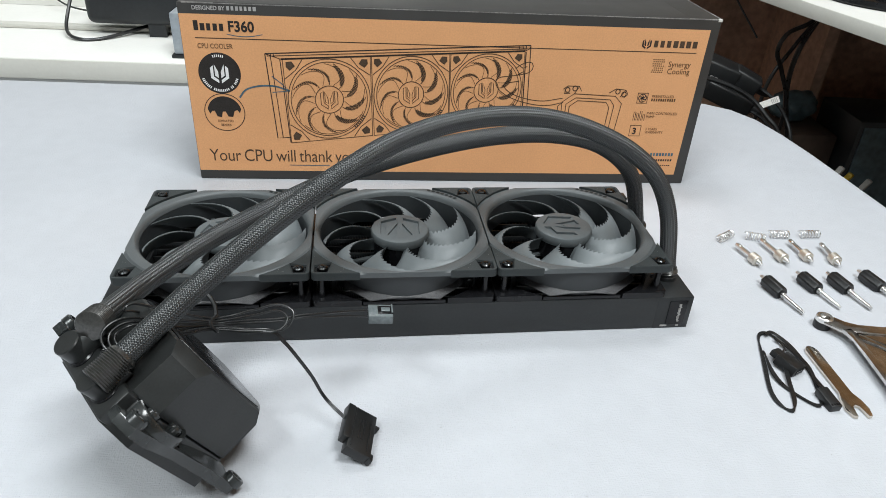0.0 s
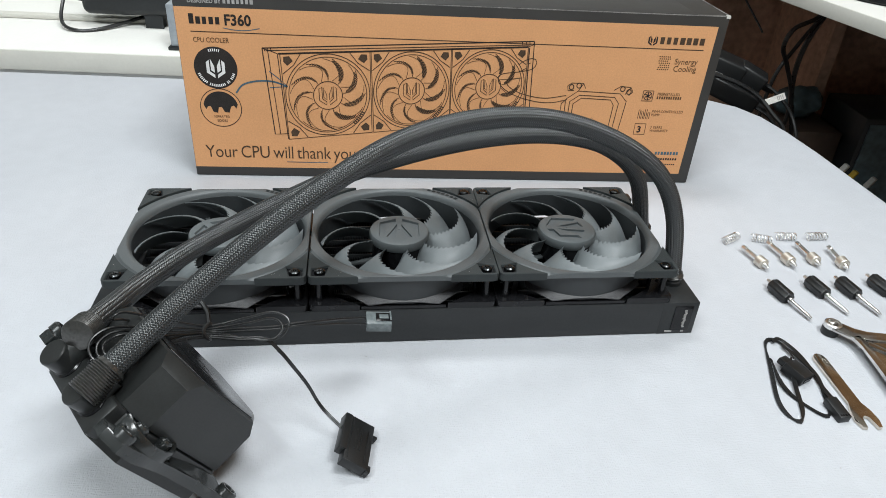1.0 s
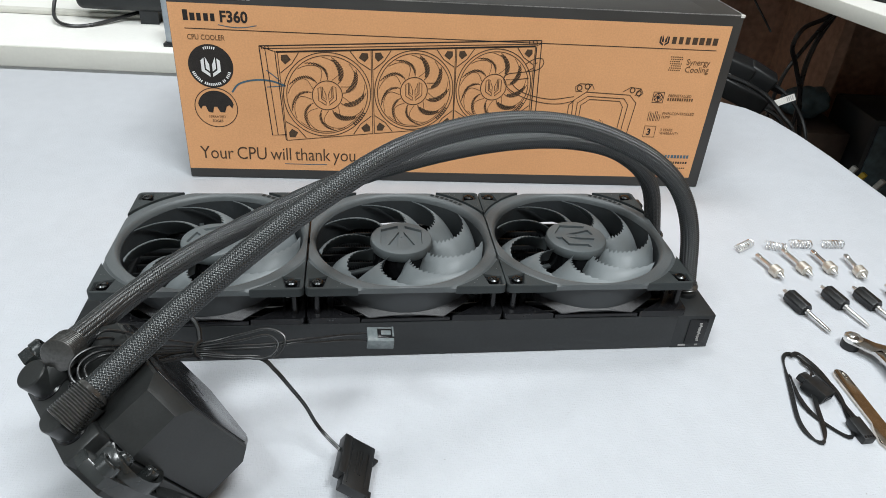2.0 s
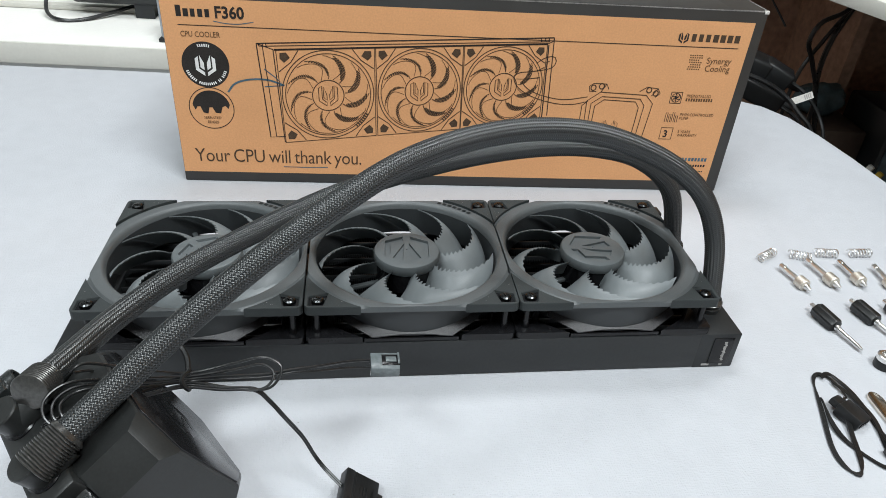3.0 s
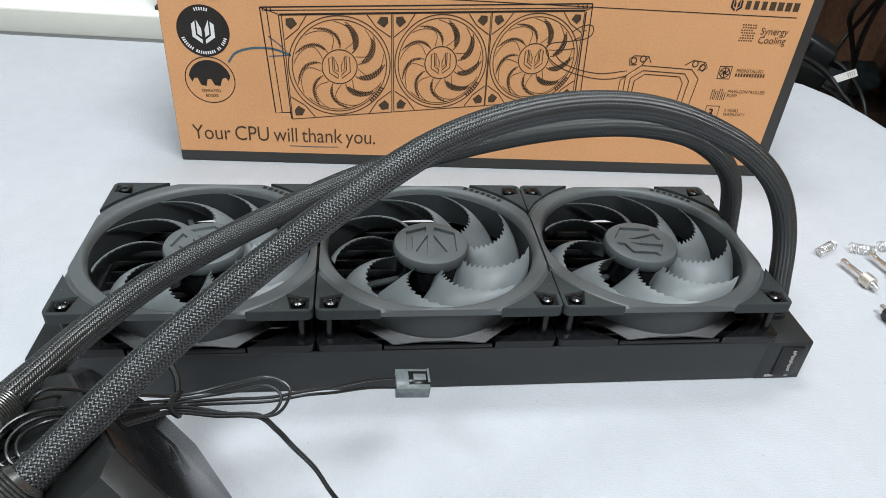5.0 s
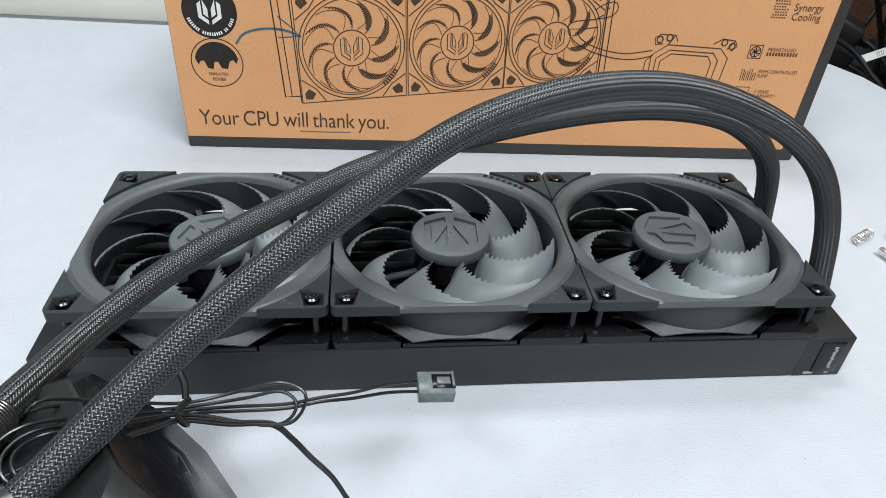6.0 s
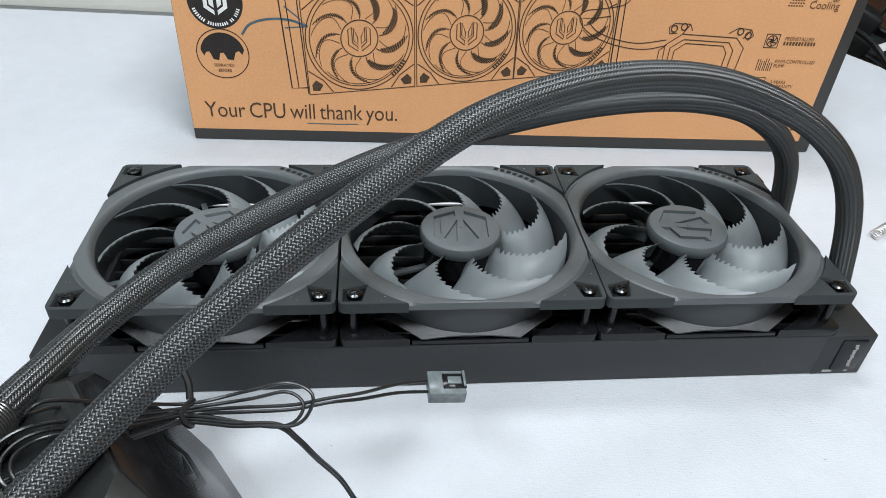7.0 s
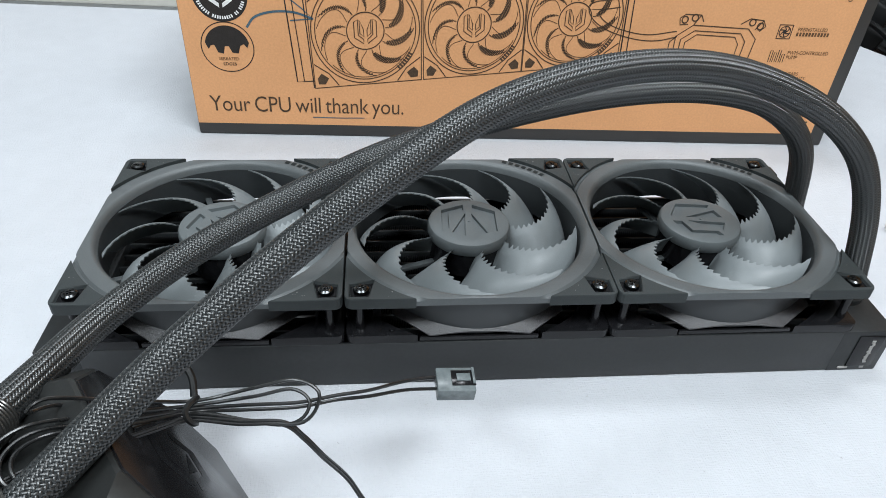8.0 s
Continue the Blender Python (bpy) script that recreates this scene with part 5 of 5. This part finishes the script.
def build_wrench():
    ob = thing("wrench", "flat polished steel open-ended wrench lying on the cloth", "wrench", m=LOOSE)
    a, b = Vector((0.4505, -0.0290, 0)), Vector((0.4470, -0.0900, 0))
    m = Matrix.Translation(a) @ pose(0, 0, 0.0004, 0, 0, math.degrees(math.atan2((b - a).y, (b - a).x)))
    long = (b - a).length + 0.003
    out = []
    for i in range(9):
        q = radians(90 + 180 * i / 8)
        out.append((0.0055 + 0.0055 * math.cos(q), 0.0055 * math.sin(q)))
    out += [(long - 0.018, -0.0050), (long - 0.012, -0.0085), (long - 0.004, -0.0098), (long + 0.002, -0.0078), (long + 0.0025, -0.0045), (long - 0.006, -0.0032), (long - 0.0075, 0.0),
            (long - 0.006, 0.0032), (long + 0.0025, 0.0045), (long + 0.002, 0.0078), (long - 0.004, 0.0098), (long - 0.012, 0.0085), (long - 0.018, 0.0050)]
    bm = bmesh.new()
    slab(bm, [(x, y * 0.76) for x, y in out], 0.0, 0.0022, m, 0.0003)
    part("blade", bm, WRENCHM, ob)


def build_fan_cable():
    ob = thing("fan_cable", "flat black fan extension cable with plugs coiled on the cloth", "cable", m=LOOSE)
    for k in range(4):
        d = 0.0006 * (k - 1.5)
        z = 0.0010
        bm = bmesh.new()
        pts = [(0.4300, -0.0350, z + 0.003), (0.4330, -0.0230, z + 0.001), (0.4300, -0.0120 + d, z), (0.4215, -0.0155 + d, z), (0.4120 + d, -0.0400, z), (0.4015 + d, -0.0680, z), (0.4010 + d, -0.0820 - d, z), (0.4060, -0.0865 - d, z),
               (0.4120 - d, -0.0780, z), (0.4180 - d, -0.0600, z + 0.001), (0.4230 - d, -0.0440, z + 0.004), (0.4270, -0.0360, z + 0.005)]
        tube(bm, pts, 0.00062, 6)
        part("wire", bm, WIRE, ob)
        bm = bmesh.new()
        pts = [(0.4265, -0.0150 + d, z + 0.0013), (0.4330, -0.0130 + d, z + 0.0013), (0.4385 + d, -0.0240, z), (0.4390 + d, -0.0400, z), (0.4370 + d, -0.0560, z), (0.4350 + d, -0.0690, z + 0.002), (0.4346 + d, -0.0725, z + 0.0035)]
        tube(bm, pts, 0.00062, 6)
        part("wire", bm, WIRE, ob)
        bm = bmesh.new()
        pts = [(0.4150, -0.0340 + d, z + 0.002), (0.4110 + d, -0.0520, z + 0.0012), (0.4125 + d, -0.0650, z), (0.4190, -0.0780 + d, z), (0.4245, -0.0835 + d, z), (0.4290 + d, -0.0800, z), (0.4335 + d, -0.0680, z), (0.4378 + d, -0.0500, z + 0.0013), (0.4360 + d, -0.0330, z + 0.0013), (0.4310, -0.0200 + d, z + 0.0013)]
        tube(bm, pts, 0.00062, 6)
        part("wire", bm, WIRE, ob)
    bm = bmesh.new()
    m = Matrix.Translation((0.4250, -0.0470, 0.0050)) @ pose(0, 0, 0, 8, 12, 28)
    block(bm, (-0.0066, -0.0085, -0.0050), (0.0066, 0.0065, 0.0025), 0.0008, m)
    block(bm, (-0.0045, 0.0055, -0.0030), (0.0045, 0.0120, 0.0015), 0.0010, m)
    plug = part("socket", bm, CONN, ob, "black four-pin socket")
    for i in range(4):
        bm = bmesh.new()
        block(bm, (-0.0045 + i * 0.0024, -0.0090, -0.0025), (-0.0033 + i * 0.0024, -0.0084, 0.0005), 0, m)
        part("pin_hole", bm, GLOSS, plug)
    bm = bmesh.new()
    m = Matrix.Translation((0.4322, -0.0800, 0.0034)) @ pose(0, 0, 0, 6, 0, 4)
    block(bm, (-0.0038, -0.0085, -0.0030), (0.0038, 0.0072, 0.0024), 0.0006, m)
    plug = part("plug", bm, CONN, ob, "black four-pin plug")
    for i in range(4):
        bm = bmesh.new()
        block(bm, (-0.0031 + i * 0.0017, -0.0075, 0.0023), (-0.0021 + i * 0.0017, -0.0062, 0.0026), 0, m)
        part("pin_hole", bm, GLOSS, plug)


def build_backplate():
    """A bright steel mounting frame of which one corner comes into view."""
    ob = thing("steel_bracket", "bright steel mounting bracket with black rubber feet on the cloth", "bracket", m=LOOSE)
    z0 = 0.0060
    def arm(pts, w, z=z0, h=0.0026):
        left, right = [], []
        for i, p in enumerate(pts):
            t = (Vector(pts[min(i + 1, len(pts) - 1)]) - Vector(pts[max(i - 1, 0)])).normalized()
            nn = Vector((-t.y, t.x))
            wi = w[i] if isinstance(w, tuple) else w
            left.append(tuple(Vector(p) + nn * wi / 2))
            right.append(tuple(Vector(p) - nn * wi / 2))
        bm = bmesh.new()
        slab(bm, right + left[::-1], z, z + h, None, 0.0007)
        part("arm", bm, STEEL, ob)
    arm([(0.4755, -0.0055), (0.4830, -0.0160), (0.4930, -0.0205), (0.5100, -0.0235), (0.5350, -0.0240), (0.5600, -0.0220)], (0.011, 0.0105, 0.0085, 0.0075, 0.0075, 0.0075))
    arm([(0.4835, -0.0190), (0.4845, -0.0300), (0.4815, -0.0480), (0.4785, -0.0700), (0.4780, -0.0860)], (0.0070, 0.0055, 0.0050, 0.0060, 0.0095))
    arm([(0.4870, -0.0270), (0.4990, -0.0390), (0.5050, -0.0560), (0.5070, -0.0750)], (0.0060, 0.0040, 0.0040, 0.0040))
    bm = bmesh.new()
    slab(bm, [(0.4855, -0.0250), (0.5080, -0.0262), (0.5300, -0.0270), (0.5300, -0.0800), (0.4815, -0.0800), (0.4835, -0.0480)][::-1], z0 + 0.0004, z0 + 0.0014)
    part("plate", bm, STEEL, ob)
    for x, y in ((0.4755, -0.0055), (0.4775, -0.0865)):
        bm = bmesh.new()
        lathe(bm, [(0, 0.0002), (0.0058, 0.0002), (0.0060, 0.001), (0.0060, 0.0052), (0.0056, 0.0060), (0, 0.0060)], 24, pose(x, y, 0))
        part("rubber_foot", bm, CONN, ob, "black rubber foot")
        bm = bmesh.new()
        lathe(bm, [(0.0058, z0), (0.0058, z0 + 0.003), (0.0050, z0 + 0.0036), (0.0038, z0 + 0.0034), (0.0034, z0 + 0.0014), (0, z0 + 0.0014)], 24, pose(x, y, 0))
        part("eye", bm, CHROME, ob, "polished ring")


def build_dust():
    """Pale specks on the corner pads and bits of lint on the cloth."""
    rng = random.Random(12)
    bm = bmesh.new()
    count = 0
    while count < 45:
        x, y = rng.uniform(-0.058, 0.058), rng.uniform(-0.058, 0.058)
        if math.hypot(x, y) < 0.0672 or math.hypot(abs(x) - 0.0525, abs(y) - 0.0525) < 0.0095:
            continue
        cx = 0.0602 + 0.1198 * rng.randrange(3)
        r = rng.choice((0.00005, 0.00006, 0.00008, 0.00012))
        a = rng.uniform(0, math.pi)
        d = Vector((math.cos(a), math.sin(a), 0)) * r * rng.uniform(1, 3)
        p = Vector((cx + x, 0.06 + y, F_TOP + 0.0003 + r * 0.7))
        tube(bm, [p - d, p + Vector((0, 0, r * 0.3)), p + d], r, 4, n=3)
        count += 1
    tagged(part("dust", bm, GREYINK, None, "pale dust specks on the black fan corners"), category="dust", kind="stuff")
    bm = bmesh.new()
    for i in range(24):
        x, y = rng.uniform(-0.15, 0.50), rng.uniform(-0.16, 0.0)
        r = rng.uniform(0.0002, 0.0006)
        tube(bm, [(x, y, 0.0002), (x + r, y + rng.uniform(-r, r), 0.0005), (x + 2 * r, y + rng.uniform(-r, r), 0.0002)], 0.00013, 4, n=4)
    tagged(part("lint", bm, GREYINK, None, "tiny grey specks of lint on the cloth"), category="lint", kind="stuff")


build_carton()
build_radiator()
place_fans()
build_pump()
build_hose(HOSE_A)
build_hose(HOSE_B)
for a, b in (((0.453, 0.113), (0.470, 0.123)), ((0.481, 0.120), (0.497, 0.114)), ((0.504, 0.121), (0.522, 0.119)), ((0.532, 0.1195), (0.551, 0.1195))):
    build_spring(a, b)
for a, b in (((0.464, 0.103), (0.470, 0.071)), ((0.490, 0.110), (0.495, 0.073)), ((0.515, 0.108), (0.5165, 0.074)), ((0.540, 0.101), (0.537, 0.068))):
    build_thumb_screw(a, b)
for a, b in (((0.4590, 0.0530), (0.4690, 0.0075)), ((0.4915, 0.0570), (0.5015, 0.0125)), ((0.5165, 0.0555), (0.5255, 0.0100)), ((0.5450, 0.0575), (0.5550, 0.0120))):
    build_black_screw(a, b)
build_wrench()
build_fan_cable()
build_backplate()
build_dust()
